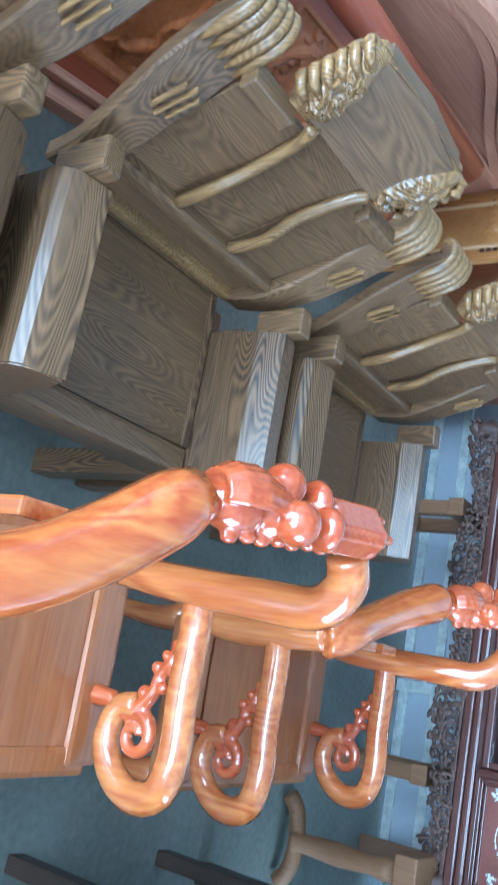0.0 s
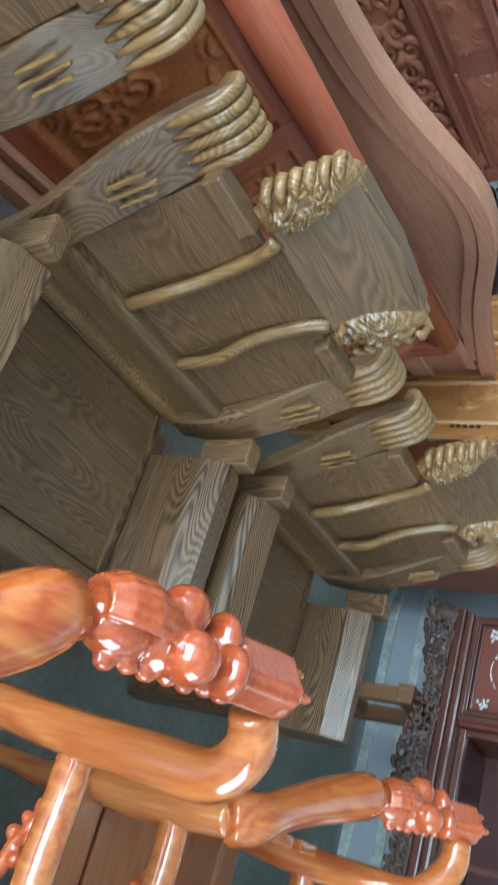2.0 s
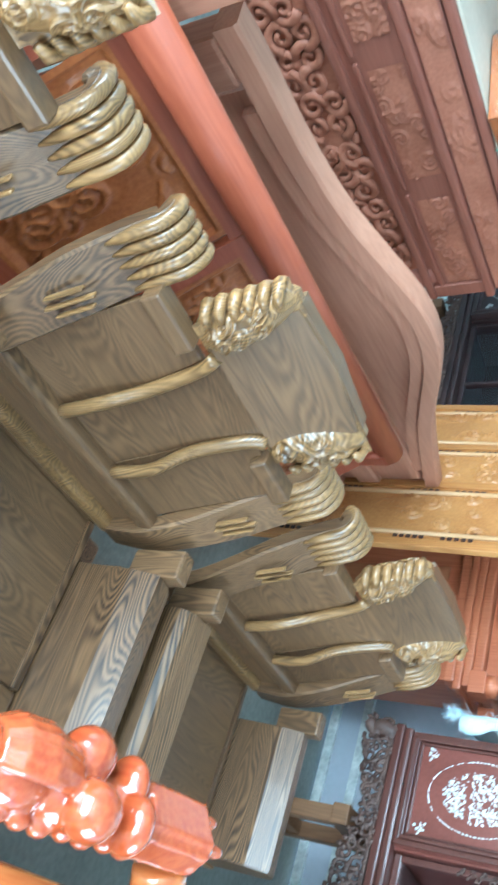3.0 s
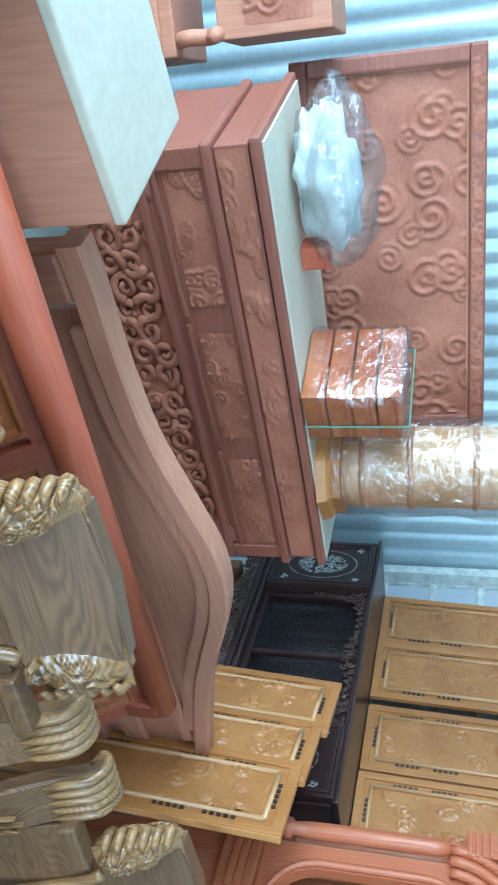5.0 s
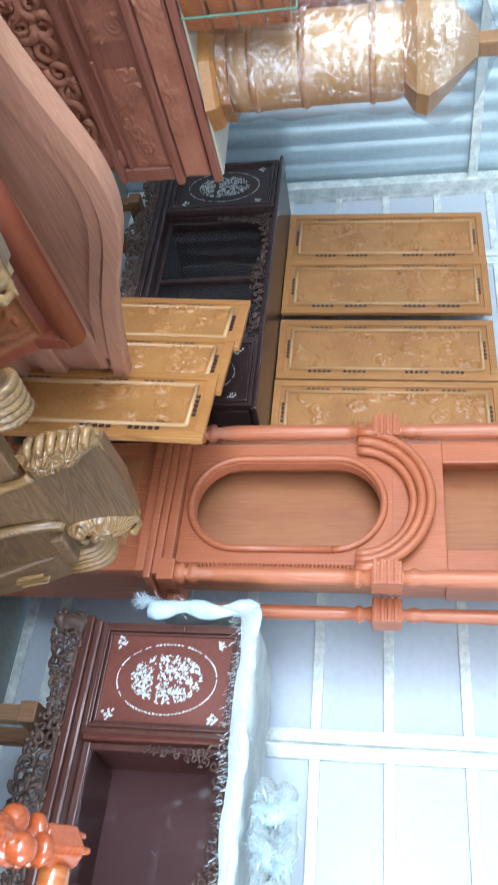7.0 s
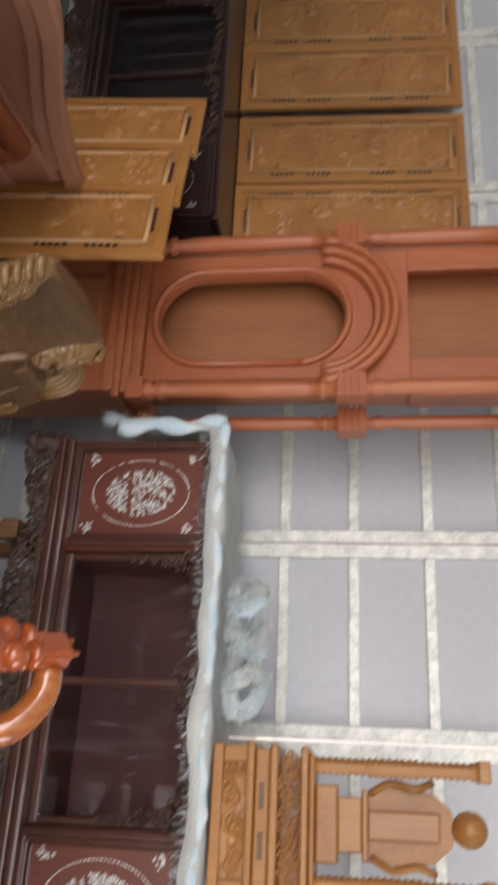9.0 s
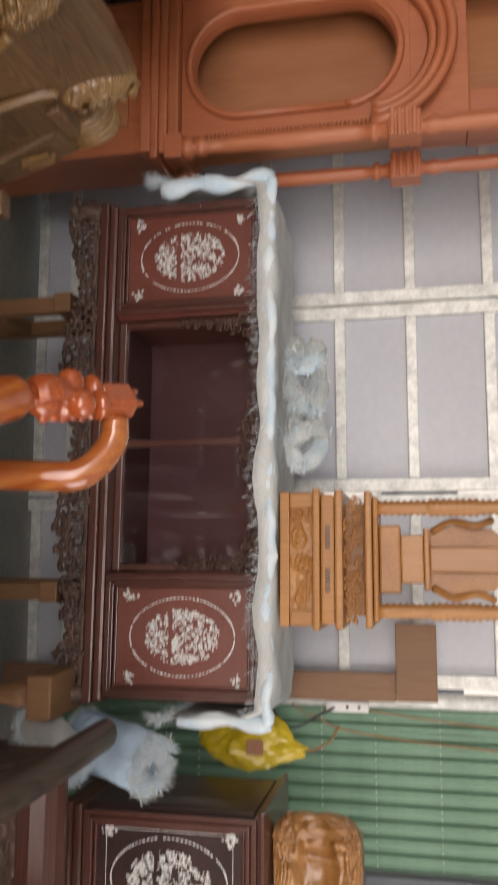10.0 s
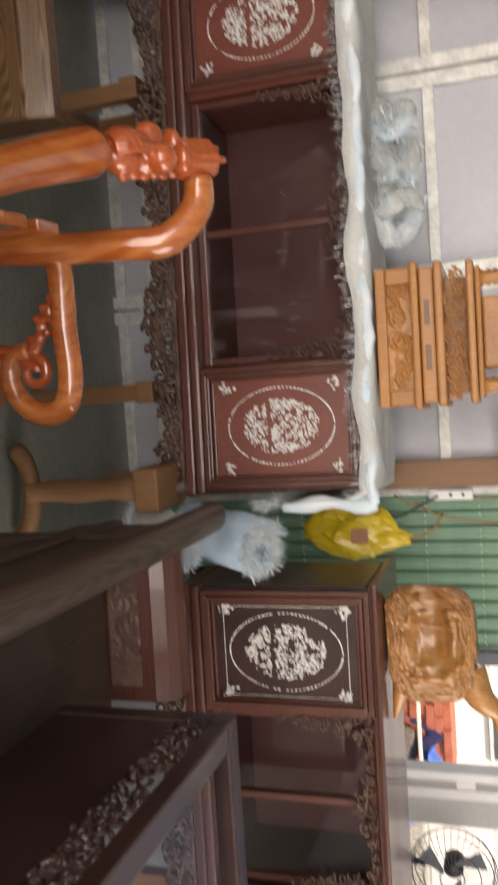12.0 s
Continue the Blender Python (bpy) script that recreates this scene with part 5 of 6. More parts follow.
def wrapped_statue():
    c = thing("wrapped_bundle", ALTAR_AT @ pose(-0.34, -0.68, 1.272), "long bundle in white plastic film on the altar", "bundle")
    bm = bmesh.new()
    bmesh.ops.create_icosphere(bm, subdivisions=4, radius=1)
    for v in bm.verts:
        p = v.co.copy()
        k = 1 + 0.22 * noise.noise(p * 2.3) + 0.10 * noise.noise(p * 6)
        v.co = Vector((p.x * 0.16 * k, p.y * 0.33 * k, 0.16 + p.z * 0.15 * k + 0.012 * noise.noise(p * 14)))
    part("film", bm, FILM, c, "crumpled milky film", True)
    inner = bmesh.new()
    bmesh.ops.create_icosphere(inner, subdivisions=4, radius=1)
    for v in inner.verts:
        p = v.co.copy()
        k = 1 + 0.30 * noise.noise(p * 2.3 + Vector((4, 1, 2))) + 0.16 * noise.noise(p * 5.5) + 0.06 * noise.noise(p * 13)
        v.co = Vector((p.x * 0.115 * k, p.y * 0.255 * k, 0.125 + p.z * 0.115 * k))
    part("content", inner, CLOTH_PALE, c, "loosely bunched pale wrapping", True)
    part("red_block", box(-0.05, 0.05, 0.24, 0.33, 0.0, 0.10, 0.005), RED_PAINT, c, "red wooden block end")


wrapped_statue()


def picture_panel():
    c = thing("carved_picture_panel", pose(-3.517, 1.251, 0.882, 0, -6, -4), "large framed reddish carved wooden picture panel", "carved panel")
    w, h = 1.66, 0.79
    part("board", box(-0.03, 0.0, -w / 2, w / 2, 0, h, 0.003), RED_RAW, c)
    fr = bmesh.new()
    for y0, y1, z0, z1 in ((-w / 2, w / 2, 0, 0.07), (-w / 2, w / 2, h - 0.07, h), (-w / 2, -w / 2 + 0.07, 0.07, h - 0.07), (w / 2 - 0.07, w / 2, 0.07, h - 0.07)):
        box(0.0, 0.035, y0, y1, z0, z1, 0.012, fr)
    part("frame", fr, ALTAR_DARK, c)
    part("carving", relief(w - 0.16, h - 0.16, lambda u, v, q: (0.001 + q, u, h / 2 + v), vines(90, w, h, 64, 0.013), 150, 60), ALTAR, c, "shallow carving", True)
    part("frame_carving", relief(w - 0.1, 0.05, lambda u, v, q: (0.035 + q, u, h - 0.035 + v), vines(91, w, 0.05, 24, 0.008), 150, 8), ALTAR, c, "", True)


picture_panel()


def raw_cabinet():
    c = thing("raw_carved_cabinet", pose(-3.286, 0.075, -0.50, 0, 0, -8), "small unfinished reddish cabinet with carved upper panel", "cabinet")
    part("body", box(-0.40, 0.0, -0.42, 0.26, 0.41, 1.02, 0.008), RED_RAW_V, c)
    part("door", box(0.0, 0.02, -0.16, 0.22, 0.45, 0.97, 0.010), RED_RAW_V, c)
    part("door_panel", box(0.02, 0.03, -0.09, 0.15, 0.52, 0.90, 0.008), RED_RAW, c)
    part("upper_box", box(-0.38, -0.03, -0.40, 0.22, 1.18, 1.62, 0.008), RED_RAW_V, c)
    part("carved_panel", relief(0.40, 0.26, lambda u, v, q: (-0.029 + q, -0.02 + u, 1.42 + v), vines(131, 0.4, 0.26, 12, 0.012), 50, 34), ALTAR, c, "", True)
    for y in (-0.36, 0.20):
        part("bracket", sweep(spline([(-0.05, y, 1.02), (0.0, y, 1.08), (-0.05, y, 1.14), (0.0, y, 1.19)], 12), 0.03, 8), RED_RAW_V, c, "scrolled bracket", True)
        for x in (-0.36, -0.04):
            part("foot", box(x - 0.03, x + 0.03, y - 0.03, y + 0.03, FLOOR + 0.50, 0.41, 0.006), RED_RAW_V, c)


raw_cabinet()


# ---------------------------------------------------------------- raw red sofa back and carved bench behind the dark chairs
def sofa_back():
    s = thing("raw_red_sofa_back", pose(-1.592, 0.661, -0.16, 0, 0, 12.1), "unfinished reddish wood sofa back with a wavy top rail", "sofa back")
    top = spline([(-0.10, 0.985), (0.02, 0.988), (0.25, 0.985), (0.48, 1.000), (0.70, 1.045), (0.90, 1.085), (1.06, 1.085), (1.22, 1.050), (1.40, 0.985), (1.58, 0.925), (1.85, 0.860), (2.17, 0.795)], 60)

    def ribbon(path, half, depth, bm, x=0.0):
        """A rounded rectangular rail that follows a curve in the back's plane."""
        prev = None
        for y, z in path:
            r = 0.008
            ring = [bm.verts.new((x + dx, y, z + dz)) for dx, dz in ((-half, -depth), (-half, -r), (-half + r, 0.0), (half - r, 0.0), (half, -r), (half, -depth))]
            if prev:
                for k in range(6):
                    bm.faces.new((prev[k], prev[(k + 1) % 6], ring[(k + 1) % 6], ring[k]))
            else:
                bm.faces.new(ring[::-1])
            prev = ring
        bm.faces.new(prev)
        bmesh.ops.recalc_face_normals(bm, faces=bm.faces)
        return bm
    part("wavy_top_rail", ribbon(top, 0.042, 0.058, bmesh.new()), RED_RAW, s, "pale wavy top rail")
    o = [(y, z - 0.05) for y, z in top if y > 0.06] + [(2.17, 0.40), (0.07, 0.40)]
    part("back_board", slab(o, lambda u, v, d: (-0.022 + d, u, v), 0.02), RED_RAW, s)
    rim = [(y, z - 0.060) for y, z in top if 0.10 < y < 1.95]
    part("inner_rim", ribbon(rim, 0.016, 0.045, bmesh.new(), 0.012), RED_RAW, s, "narrow rim inside the top rail")
    part("middle_rail", ribbon([(0.10, 0.79), (0.7, 0.79), (1.4, 0.775), (2.0, 0.755)], 0.018, 0.035, bmesh.new(), 0.014), RED_RAW, s)
    part("lower_rail", ribbon([(0.06, 0.56), (2.12, 0.56)], 0.026, 0.09, bmesh.new()), RED_RAW, s)
    part("end_post", box(-0.045, 0.045, -0.09, 0.04, 0.012, 0.926, 0.012), RED_RAW_V, s)
    part("end_post", box(-0.045, 0.045, 2.07, 2.16, 0.012, 0.745, 0.012), RED_RAW_V, s)
    part("foot_rail", box(-0.05, 0.05, 0.042, 2.068, 0.32, 0.40, 0.01), RED_RAW, s)


sofa_back()


def carved_bench():
    b = thing("carved_red_bench", pose(-1.369, 1.269, -0.141, -5, 0, 15.2), "red-stained bench back with carved medallion panels", "bench")
    lean = lambda z: -0.16 + 0.30 * (0.84 - z) / 0.5
    part("round_top_rail", sweep([(-0.14, -1.0, 0.855), (-0.14, 0.93, 0.855)], 0.048, 14), RED_PAINT, b, "thick rounded red rail", True)
    bmesh_ = bmesh.new()
    for y0, y1 in ((-1.0, -0.94), (-0.33, -0.27), (0.27, 0.33), (0.88, 0.94)):
        slab([(y0, 0.34), (y1, 0.34), (y1, 0.82), (y0, 0.82)], lambda u, v, d: (lean(v) + 0.012 - d, u, v), 0.03, bmesh_)
    for z0, z1 in ((0.34, 0.40), (0.775, 0.83)):
        slab([(-1.0, z0), (0.94, z0), (0.94, z1), (-1.0, z1)], lambda u, v, d: (lean(v) + 0.008 - d, u, v), 0.026, bmesh_)
    part("back_frame", bmesh_, RED_PAINT, b)
    for q, y in enumerate((-0.635, 0.0, 0.605)):
        f = vines(100 + q, 0.55, 0.37, 30, 0.014)

        def hh(u, v, f=f):
            d = math.hypot(u / 0.19, v / 0.15)
            ring = 0.012 if 0.92 < d < 1.05 else 0.0
            edge = max(abs(u) / 0.27, abs(v) / 0.185)
            if edge > 0.88:
                return 0.016 if edge > 0.93 else 0.002
            if d < 0.92 or edge > 0.72:
                return f(u, v)
            return ring + 0.002
        part("carved_panel", relief(0.55, 0.375, lambda u, v, k, y=y: (lean(0.59 + v) + k - 0.004, y + u, 0.59 + v), hh, 90, 64), CARVED_RED, b, "deeply carved medallion panel", True)
    part("seat", box(0.0, 0.20, -0.98, 0.92, 0.28, 0.33, 0.01), RED_RAW, b)
    part("seat_board", box(-0.10, 0.16, -0.98, 0.92, 0.332, 0.36, 0.006), RED_RAW, b, "pale plank lying on the bench")
    for e in (-0.97, 0.91):
        part("end_post", box(-0.17, -0.09, e - 0.04, e + 0.04, 0.08 * e, 0.86, 0.015), RED_PAINT, b)
        part("leg", box(0.10, 0.17, e - 0.035, e + 0.035, 0.08 * e, 0.28, 0.01), RED_PAINT, b)


carved_bench()


def cream_crate():
    c = thing("cream_cabinet_carcase", pose(-1.453, 0.229, 0, 0, 0, 18), "cream-primed wooden cabinet carcase, bare wood sides", "cabinet")
    part("carcase", box(-0.30, 0.10, -0.40, 0.24, FLOOR, 0.965, 0.01), GOLD_LIGHT, c)
    part("primed_top", box(-0.31, 0.115, -0.41, 0.255, 0.965, 0.99, 0.006), CREAM, c, "pale primed top board")
    part("primed_edge", box(0.10, 0.112, -0.41, 0.25, FLOOR, 0.965, 0.003), RED_RAW_V, c)


cream_crate()


# ---------------------------------------------------------------- golden shrine on the cabinet
def shrine():
    c = thing("golden_shrine_stand", pose(0.215, 3.280, 1.207, 0, 0, -2), "golden carved wooden shrine stand with turned columns", "shrine")
    rnd = random.Random(31)
    part("foot_frame", box(-0.235, 0.235, -0.12, 0.16, 0.0, 0.035, 0.006), GOLD, c)
    for e in (-1, 1):
        part("corner_leg", box(e * 0.205 - 0.028, e * 0.205 + 0.028, -0.125, -0.06, 0.036, 0.12, 0.008), GOLD, c)
    part("lower_carving", relief(0.36, 0.085, lambda u, v, q: (u, -0.10 - q, 0.078 + v), vines(33, 0.36, 0.085, 12, 0.016), 80, 22), GOLD_CARVE, c, "", True)
    for z0, z1, w in ((0.12, 0.145, 0.245), (0.147, 0.195, 0.225), (0.197, 0.225, 0.24), (0.30, 0.325, 0.235), (0.327, 0.345, 0.215)):
        part("moulding", box(-w, w, -0.13 - (w - 0.225), 0.16, z0, z1, 0.008), GOLD, c)
    sl = bmesh.new()
    for e in (-1, 1):
        for q in range(7):
            box(e * 0.075 + (q - 3) * 0.012 - 0.0035, e * 0.075 + (q - 3) * 0.012 + 0.0035, -0.133, -0.1315, 0.162, 0.180, 0, sl)
    part("dark_slots", sl, ROSE_DARK, c)["kind"] = "stuff"
    fw = fretwork(0.38, 0.075, lambda u, v, d: (-0.19 + u, -0.10 - d, 0.300 + v), 0.012, rnd)
    part("pierced_gallery", fw, GOLD_CARVE, c, "pierced golden gallery", True)["kind"] = "stuff"
    part("gallery_back", box(-0.20, 0.20, 0.0, 0.01, 0.225, 0.30, 0), GOLD, c)
    for e in (-1, 1):
        prof = [(0.030, 0.345)]
        for q in range(46):
            z = 0.36 + 0.50 * q / 45
            prof.append((0.022 + (0.007 if q % 2 else 0.0) + (0.004 if 14 < q < 30 else 0), z))
        prof.append((0.030, 0.88))
        part("turned_column", lathe(prof, (e * 0.178, -0.08, 0), "z", 14), GOLD, c, "closely ringed turned column", True)
        part("column_cap", box(e * 0.178 - 0.035, e * 0.178 + 0.035, -0.115, -0.045, 0.88, 0.92, 0.006), GOLD, c)
    part("step_block", box(-0.12, 0.12, -0.06, 0.10, 0.346, 0.42, 0.008), GOLD_CARVE, c)
    part("throne_box", box(-0.085, 0.085, -0.05, 0.08, 0.42, 0.50, 0.006), GOLD, c)
    part("throne_seat", box(-0.11, 0.11, -0.06, 0.09, 0.50, 0.52, 0.006), GOLD, c)
    o = [(-0.10, 0.52), (0.10, 0.52), (0.125, 0.62), (0.11, 0.74), (0.06, 0.80), (0.0, 0.82), (-0.06, 0.80), (-0.11, 0.74), (-0.125, 0.62)]
    part("throne_back", slab(o, lambda u, v, d: (u, 0.05 + d, v), 0.03, None, 0.006), GOLD_CARVE, c)
    part("tablet", box(-0.045, 0.045, 0.01, 0.035, 0.52, 0.76, 0.006), GOLD, c, "plain upright tablet")
    for e in (-1, 1):
        st = spline([(e * 0.10, 0.05, 0.53), (e * 0.135, 0.02, 0.60), (e * 0.12, 0.0, 0.68), (e * 0.14, 0.03, 0.74)], 12)
        part("scrolled_arm", sweep(st, 0.013, 8), GOLD_CARVE, c, "", True)
    knob = bmesh.new()
    bmesh.ops.create_icosphere(knob, subdivisions=3, radius=0.06, matrix=Matrix.Translation((0, 0.05, 0.86)))
    part("round_finial", knob, GOLD, c, "", True)


shrine()


# ---------------------------------------------------------------- boards, bag, cables by the gate
def plank(m, w, h, label):
    p = tagged(part("plank", box(-w / 2, w / 2, 0, 0.025, 0, h, 0.004), PLANK), label, "plank")
    p.matrix_world = m


plank(pose(0.746, 3.744, FLOOR, -1, 0, 0), 0.115, 1.734, "brown plank standing against the galvanised wall")
plank(pose(0.642, 3.759, 1.586, 0, 0, 0), 0.31, 0.165, "short brown board nailed across the upright plank")


def yellow_bag():
    b = thing("yellow_bag", pose(0.980, 3.749, 1.004), "crumpled yellow plastic bag tied to the post", "bag")
    bm = bmesh.new()
    bmesh.ops.create_icosphere(bm, subdivisions=4, radius=1)
    for v in bm.verts:
        p = v.co.copy()
        k = 1 + 0.35 * noise.noise(p * 1.6) + 0.22 * abs(noise.noise(p * 4)) + 0.10 * abs(noise.noise(p * 9))
        n = 1 - 0.75 * max(0, p.z) ** 1.5
        v.co = Vector((p.x * 0.125 * k * n + 0.02 * p.z, p.y * 0.08 * k * n, p.z * 0.19 * k))
    part("pouch", bm, YELLOW, b)
    part("pink_print", box(-0.03, 0.03, -0.098, -0.090, -0.02, 0.05, 0.006), RED_RAW, b, "faded pink print on the bag")
    part("tie", sweep(spline([(0.0, 0, 0.17), (0.03, 0.02, 0.22), (0.0, 0.05, 0.30), (-0.06, 0.08, 0.34)], 12), 0.006, 6), COPPER, b, "", True)


yellow_bag()


def cable(name, pts, r, material, label):
    t = thing(name, Matrix(), label, "cable")
    part("strand", sweep(spline(pts, 30), r, 6), material, t, "", True)


cable("brown_cable", [(0.875, 3.877, 1.219), (0.945, 3.907, 1.339), (0.985, 3.917, 1.619), (1.005, 3.917, 1.919), (1.045, 3.917, 2.419)], 0.004, COPPER, "thin brown cable rising along the gate")
cable("white_cable", [(0.845, 3.877, 1.139), (0.895, 3.857, 1.239), (0.845, 3.877, 1.319), (0.865, 3.897, 1.469), (0.905, 3.907, 1.819), (0.945, 3.917, 2.319)], 0.004, COPPER, "thin cable rising along the gate")
cable("black_cable", [(0.805, 3.837, 1.019), (0.925, 3.797, 1.139), (0.875, 3.837, 1.269), (0.845, 3.877, 1.339)], 0.006, BLACK, "looped black cable hanging by the post")
sock = thing("power_strip", pose(0.847, 3.883, 1.377), "small white socket strip on the post", "socket")
part("housing", box(-0.022, 0.022, -0.02, 0.02, -0.09, 0.09, 0.006), WHITE, sock)
hole = part("socket_hole", lathe([(0.007, 0), (0.007, 0.003)], (0, -0.0235, 0.05), "y", 10), BLACK, sock)
again(hole, Matrix.Translation((0, 0, -0.05)))


# ---------------------------------------------------------------- root carving on the right cabinet
def root_carving():
    r = thing("root_wood_carving", pose(1.234, 3.099, 1.196), "honey-coloured carved root wood on the rosewood cabinet", "wood carving")
    bm = bmesh.new()
    bmesh.ops.create_icosphere(bm, subdivisions=6, radius=1)
    for v in bm.verts:
        p = v.co.copy()
        q = Vector([math.copysign(abs(t) ** 0.55, t) for t in p])
        k = 1 + 0.10 * noise.noise(p * 1.7 + Vector((3, 1, 2))) + 0.05 * noise.noise(p * 4.2)
        fib = 0.016 * noise.noise(Vector((p.x * 26, p.y * 26, p.z * 2.5)))
        x, z = q.x * 0.185 * k, 0.150 + q.z * 0.150 * k
        x += 0.06 * max(0, z - 0.2)
        dx, dz = x + 0.035, z - 0.155
        hollow = 0.085 * math.exp(-(dx * dx / 0.010 + dz * dz / 0.007)) if p.y < 0 else 0
        lump = 0.042 * max(0.0, noise.noise(Vector((x * 26, 7, z * 26)))) * (1 if hollow > 0.008 else 0)
        v.co = Vector((x + fib * 0.5, q.y * 0.085 * k + hollow - lump + fib, max(0.002, z + 0.4 * fib)))
    part("burl", bm, ROOT, r, "", True)
    part("root_prong", sweep(spline([(0.10, 0, 0.26), (0.18, -0.02, 0.30), (0.23, -0.02, 0.35), (0.29, -0.03, 0.355)], 12), [0.062 - 0.0042 * i for i in range(13)], 10), ROOT, r, "", True)
    part("lower_prong", sweep(spline([(0.10, 0, 0.06), (0.18, 0, 0.035), (0.27, 0.0, 0.012)], 10), [0.050 - 0.0042 * i for i in range(11)], 10), ROOT, r, "", True)


root_carving()


# ---------------------------------------------------------------- dark bench beside the camera
def dark_bench():
    b = thing("dark_bench", pose(0.704, 1.385, 0, 0, 0, -1.5), "dark wenge bench seen from behind, plain plank back", "bench")
    part("top_rail", sweep(spline([(0.0, -1.1, 0.80), (0.0, 0.0, 0.785), (0.0, 0.9, 0.755), (0.0, 1.30, 0.735), (0.005, 1.40, 0.722)], 24), [0.048] * 22 + [0.042, 0.036, 0.028], 12, None, 0.75), BENCH_SHADED, b, "thick rounded top rail", True)
    part("back_panel", box(-0.015, 0.010, -1.05, 1.10, 0.40, 0.755, 0.004), BENCH_SHADED, b)
    for y in (-0.5, 0.2, 0.85):
        part("back_stile", box(-0.03, 0.02, y - 0.03, y + 0.03, FLOOR, 0.76, 0.006), BENCH_SHADED, b)
    part("mid_rail", box(-0.028, 0.018, -1.05, 1.10, 0.50, 0.545, 0.006), BENCH_SHADED, b)
    part("seat", box(0.022, 0.56, -1.05, 1.15, 0.40, 0.445, 0.006), BENCH_SHADED, b)
    arm = slab([(-0.075, 0.40), (0.075, 0.40), (0.075, 0.59), (0.062, 0.63), (0.036, 0.655), (0.0, 0.663), (-0.036, 0.655), (-0.062, 0.63), (-0.075, 0.59)], lambda u, v, d: (0.03 + d, 1.23 + u, v), 0.50, None, 0.012)
    part("box_arm", arm, ROSE, b, "reddish box arm with rounded top")
    part("arm_carving", relief(0.40, 0.10, lambda u, v, q: (0.28 + u, 1.153 - q, 0.50 + v), vines(55, 0.4, 0.1, 14, 0.008), 60, 16), ROSE_CARVE, b, "", True)
    for x, y in ((0.05, -1.0), (0.50, -1.0), (0.05, 1.1), (0.50, 1.1)):
        part("leg", box(x - 0.035, x + 0.035, y - 0.035, y + 0.035, FLOOR, 0.40, 0.008), BENCH_SHADED, b)


dark_bench()


def glass_case():
    c = thing("dark_glass_case", pose(1.589, 1.722, 0, 0, 0, 0), "dark rosewood glass-topped case with pierced edging", "display case")
    w, h = 0.42, 0.55
    z1 = 0.93
    part("case_body", box(-w + 0.04, w - 0.04, -h + 0.04, h - 0.04, 0.12, 0.55, 0.006), ROSE_DARK, c)
    fr = bmesh.new()
    for x0, x1, y0, y1 in ((-w, w, -h, -h + 0.07), (-w, w, h - 0.07, h), (-w, -w + 0.07, -h + 0.07, h - 0.07), (w - 0.07, w, -h + 0.07, h - 0.07)):
        box(x0, x1, y0, y1, z1 - 0.05, z1, 0.008, fr)
    part("top_frame", fr, ROSE_DARK, c)
    for ex in (-1, 1):
        for ey in (-1, 1):
            part("corner_post", box(ex * (w - 0.03) - 0.028, ex * (w - 0.03) + 0.028, ey * (h - 0.03) - 0.028, ey * (h - 0.03) + 0.028, FLOOR, z1 - 0.05, 0.006), ROSE_DARK, c)
    part("pane", box(-w + 0.06, w - 0.06, -h + 0.06, h - 0.06, z1 - 0.03, z1 - 0.024, 0), PANE, c, "dusty glass top")
    rnd = random.Random(66)
    part("pierced_edging", fretwork(2 * h - 0.1, 0.09, lambda u, v, d: (-w + 0.012 - d, -h + 0.05 + u, z1 - 0.05 + v), 0.016, rnd), ROSE_DARK, c, "", True)["kind"] = "stuff"
    part("side_board", box(-w + 0.006, -w + 0.026, -h + 0.06, h - 0.06, 0.12, z1 - 0.14, 0.004), ROSE_DARK, c)
    part("side_pane", box(-w + 0.03, -w + 0.035, -h + 0.06, h - 0.06, 0.55, z1 - 0.05, 0), PANE, c)
    for k in range(3):
        part("stored_slat", box(-0.28 + 0.2 * k, -0.20 + 0.2 * k, -0.4, 0.3, 0.552, 0.59, 0.004), BENCH_SHADED if k < 2 else ROSE, c, "dark slat lying in the case")


glass_case()


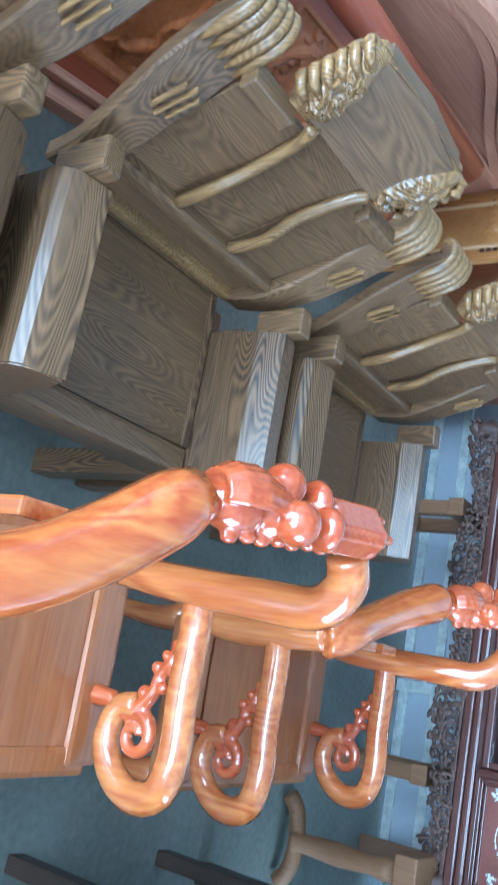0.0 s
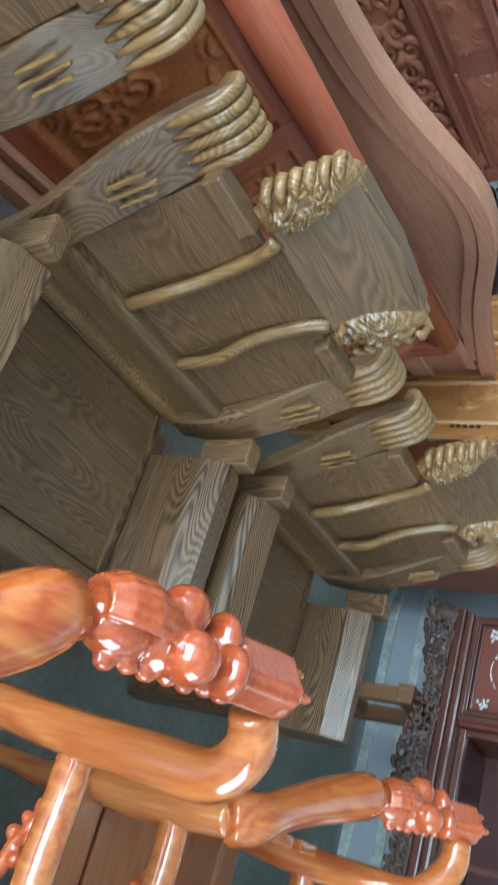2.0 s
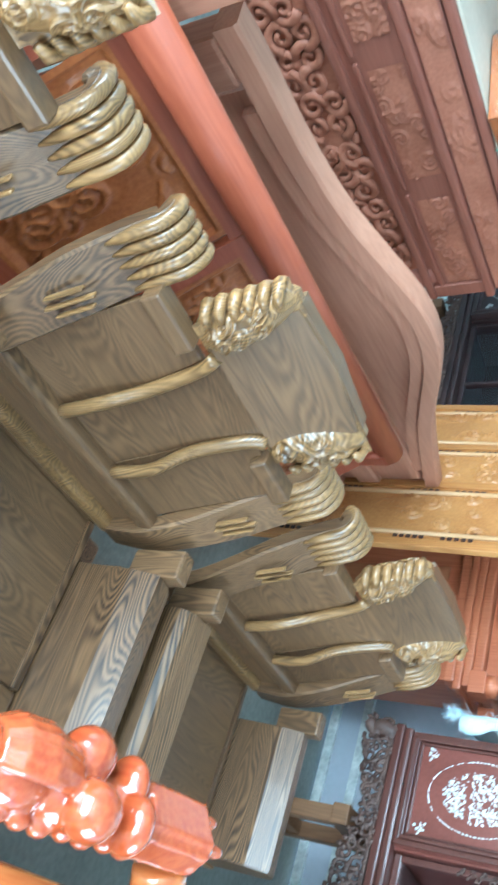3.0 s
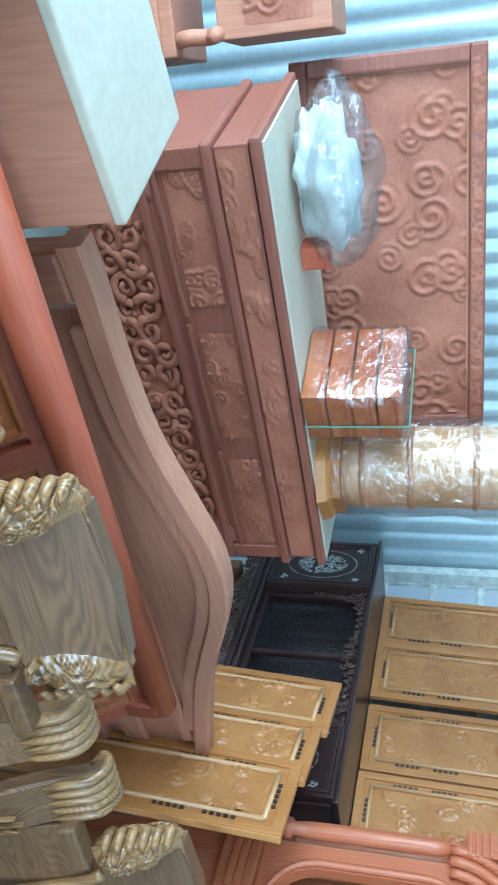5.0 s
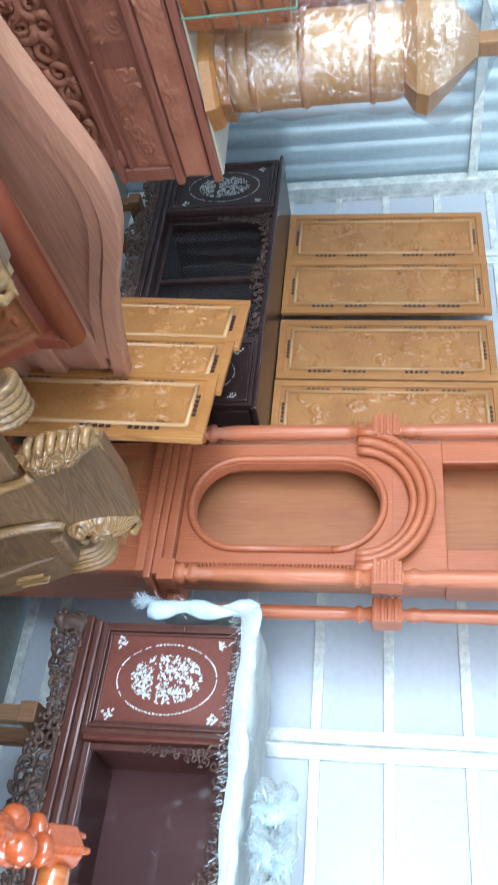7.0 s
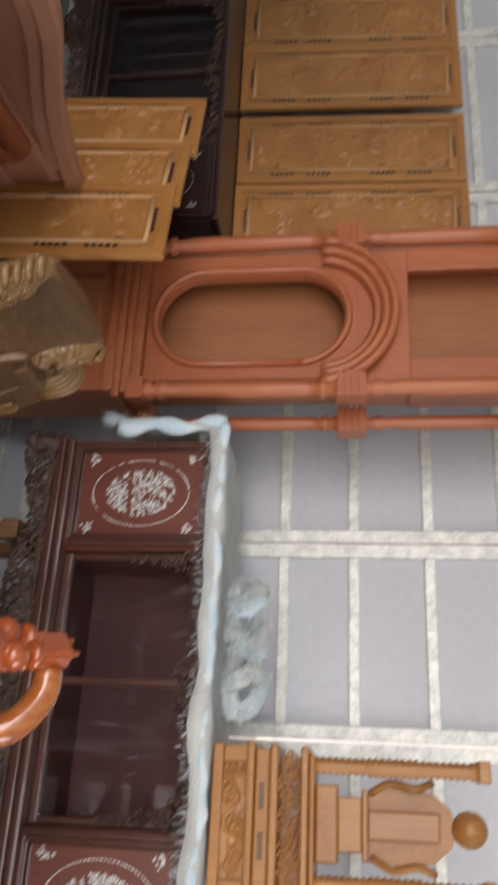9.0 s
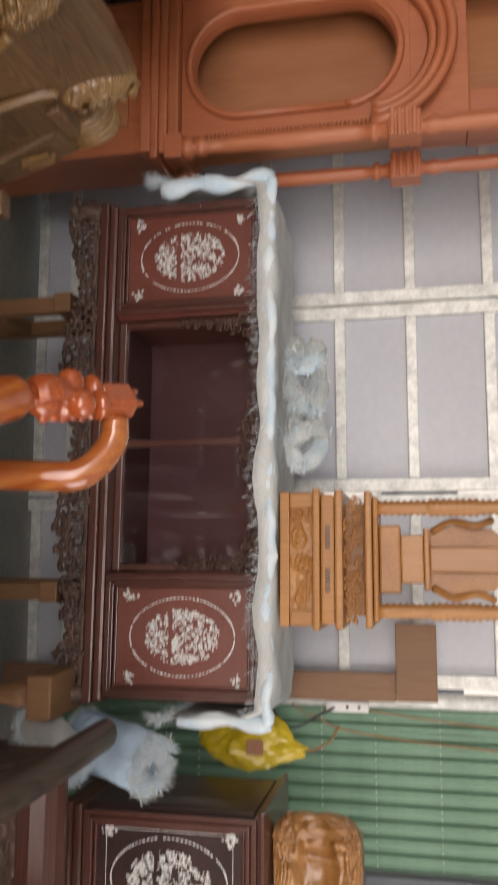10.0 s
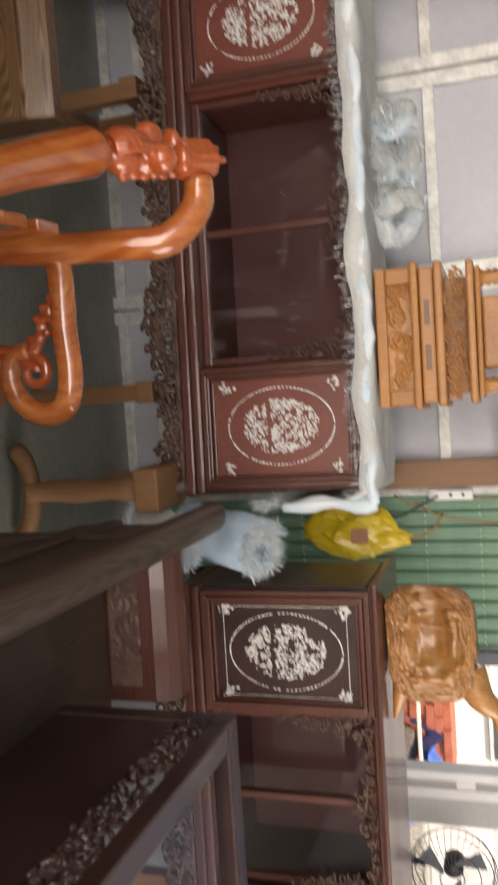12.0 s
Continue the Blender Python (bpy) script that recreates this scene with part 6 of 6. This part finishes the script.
# ---------------------------------------------------------------- outside, past the gate
def outside():
    for k, (x, y, w, d, hgt) in enumerate(((3.05, 7.6, 1.6, 0.6, 1.75),)):
        s = thing("brick_stack", pose(x, y, FLOOR), "stack of red bricks in the yard behind mesh", "bricks")
        first = None
        for r in range(17):
            for q in range(7):
                if first is None:
                    first = part("brick", box(-0.105, 0.105, -0.25, 0.25, 0, 0.068, 0.004), BRICK, s)
                    first.location = (-w / 2 + 0.11, 0, 1.0 + 0.0)
                    first.location.z = 0
                else:
                    again(first, Matrix.Translation((-w / 2 + 0.11 + 0.225 * q + 0.11 * (r % 2), 0.01 * ((q * 7 + r) % 3), 0.0705 * r)))
    t = thing("blue_tarpaulin", pose(3.260, 6.729, -0.145), "crumpled bright blue tarpaulin on a heap", "tarpaulin")
    bm = bmesh.new()
    g = [[bm.verts.new((u * 0.017, v * 0.1 - 0.6, 1.1 - 0.5 * (v * 0.1 - 0.6) ** 2 + 0.2 * noise.noise((u * 0.25, v * 0.3, 1)))) for v in range(13)] for u in range(21)]
    for u in range(20):
        for v in range(12):
            bm.faces.new((g[u][v], g[u + 1][v], g[u + 1][v + 1], g[u][v + 1]))
    part("sheet", bm, TARP, t, "", True)
    part("heap", box(0.02, 0.32, -0.5, 0.5, -0.40, 0.92, 0.08), CONCRETE, t, "sand heap under the sheet")
    f = thing("mesh_fence", pose(2.155, 5.745, -0.451), "low ornamental steel fence with wire mesh", "fence")
    for x in (0.0, 0.9, 1.8, 2.7):
        part("post", box(x - 0.02, x + 0.02, -0.02, 0.02, 0, 1.9, 0.003), GALV, f)
    for z in (0.5, 1.42, 1.88):
        part("rail", box(0.021, 2.679, -0.012, 0.012, z - 0.012, z + 0.012, 0.002), GALV, f)
    wires = bmesh.new()
    for i in range(54):
        x = 0.05 * i + 0.02
        sweep([(x, 0.014, 0.5), (min(x + 0.46, 2.68), 0.014, 1.42)], 0.0018, 4, wires)
        sweep([(x, 0.016, 1.42), (min(x + 0.46, 2.68), 0.016, 0.5)], 0.0018, 4, wires)
    part("wire_mesh", wires, STEEL, f)
    w = thing("slotted_gate_pillar", pose(2.453, 4.752, -0.327), "white concrete gate pillar pierced by upright slots", "pillar")
    part("pillar_face", box(0.0, 0.05, -0.06, 0.06, 0.0, 3.2, 0.006), WHITE, w)
    part("pillar_face", box(0.095, 0.15, -0.06, 0.06, 0.0, 3.2, 0.006), WHITE, w)
    for z0, z1 in ((0.0, 0.9), (1.2, 1.32), (1.60, 1.70), (1.98, 2.1), (2.4, 3.2)):
        part("pillar_bridge", box(0.051, 0.094, -0.055, 0.055, z0, z1, 0.004), WHITE, w)
    part("pillar_back", box(0.152, 0.302, -0.05, 0.09, 0.0, 3.2, 0.006), WALL, w, "grey plastered side of the pillar")
    # invented house front, a white backdrop for the glaring street past the pillar
    h = thing("street_house", pose(4, 16, FLOOR - 0.02), "pale house front added as backdrop for the bright white street", "house")
    part("wall", box(-8, 12, 0, 0.3, 0, 6, 0), WHITE, h)
    part("roof", box(-8.3, 12.3, -0.6, 4, 6, 6.25, 0.02), CORR, h)
    for x in (-5, -1, 3, 7):
        wd = part("window", box(x - 0.6, x + 0.6, -0.04, 0.0, 1.2, 2.6, 0.01), GREY_BAR, h)
    fan = thing("pedestal_fan", pose(2.822, 4.455, 0.06), "black pedestal fan with a wire guard", "fan")
    part("pole", lathe([(0.16, -0.08), (0.16, -0.05), (0.018, -0.03), (0.018, 1.12)], (0, 0, 0)), BLACK, fan, "", True)
    part("motor", lathe([(0.03, -0.06), (0.05, -0.04), (0.05, 0.06), (0.03, 0.08)], (0, 0, 1.2), "y"), BLACK, fan, "", True)
    gd = bmesh.new()
    for rr, yy in ((0.06, -0.13), (0.14, -0.125), (0.20, -0.09), (0.215, -0.05), (0.20, 0.0)):
        sweep([(rr * math.cos(a), yy, 1.2 + rr * math.sin(a)) for a in [2 * math.pi * i / 32 for i in range(33)]], 0.0025, 4, gd, 1, (0, 1, 0), False)
    for i in range(36):
        a = 2 * math.pi * i / 36
        sweep([(r * math.cos(a), y, 1.2 + r * math.sin(a)) for r, y in ((0.05, -0.13), (0.15, -0.125), (0.21, -0.07), (0.20, 0.0))], 0.0016, 4, gd)
    part("wire_guard", gd, STEEL, fan)
    for i in range(3):
        a = 2 * math.pi * i / 3
        part("blade", slab([(0.04 * math.cos(a) - 0.02 * math.sin(a), 0.04 * math.sin(a) + 0.02 * math.cos(a)), (0.17 * math.cos(a - 0.35), 0.17 * math.sin(a - 0.35)), (0.18 * math.cos(a + 0.2), 0.18 * math.sin(a + 0.2)), (0.05 * math.cos(a + 0.9), 0.05 * math.sin(a + 0.9))], lambda u, v, d: (u, -0.07 + d, 1.2 + v), 0.006), GREY_BAR, fan)


outside()
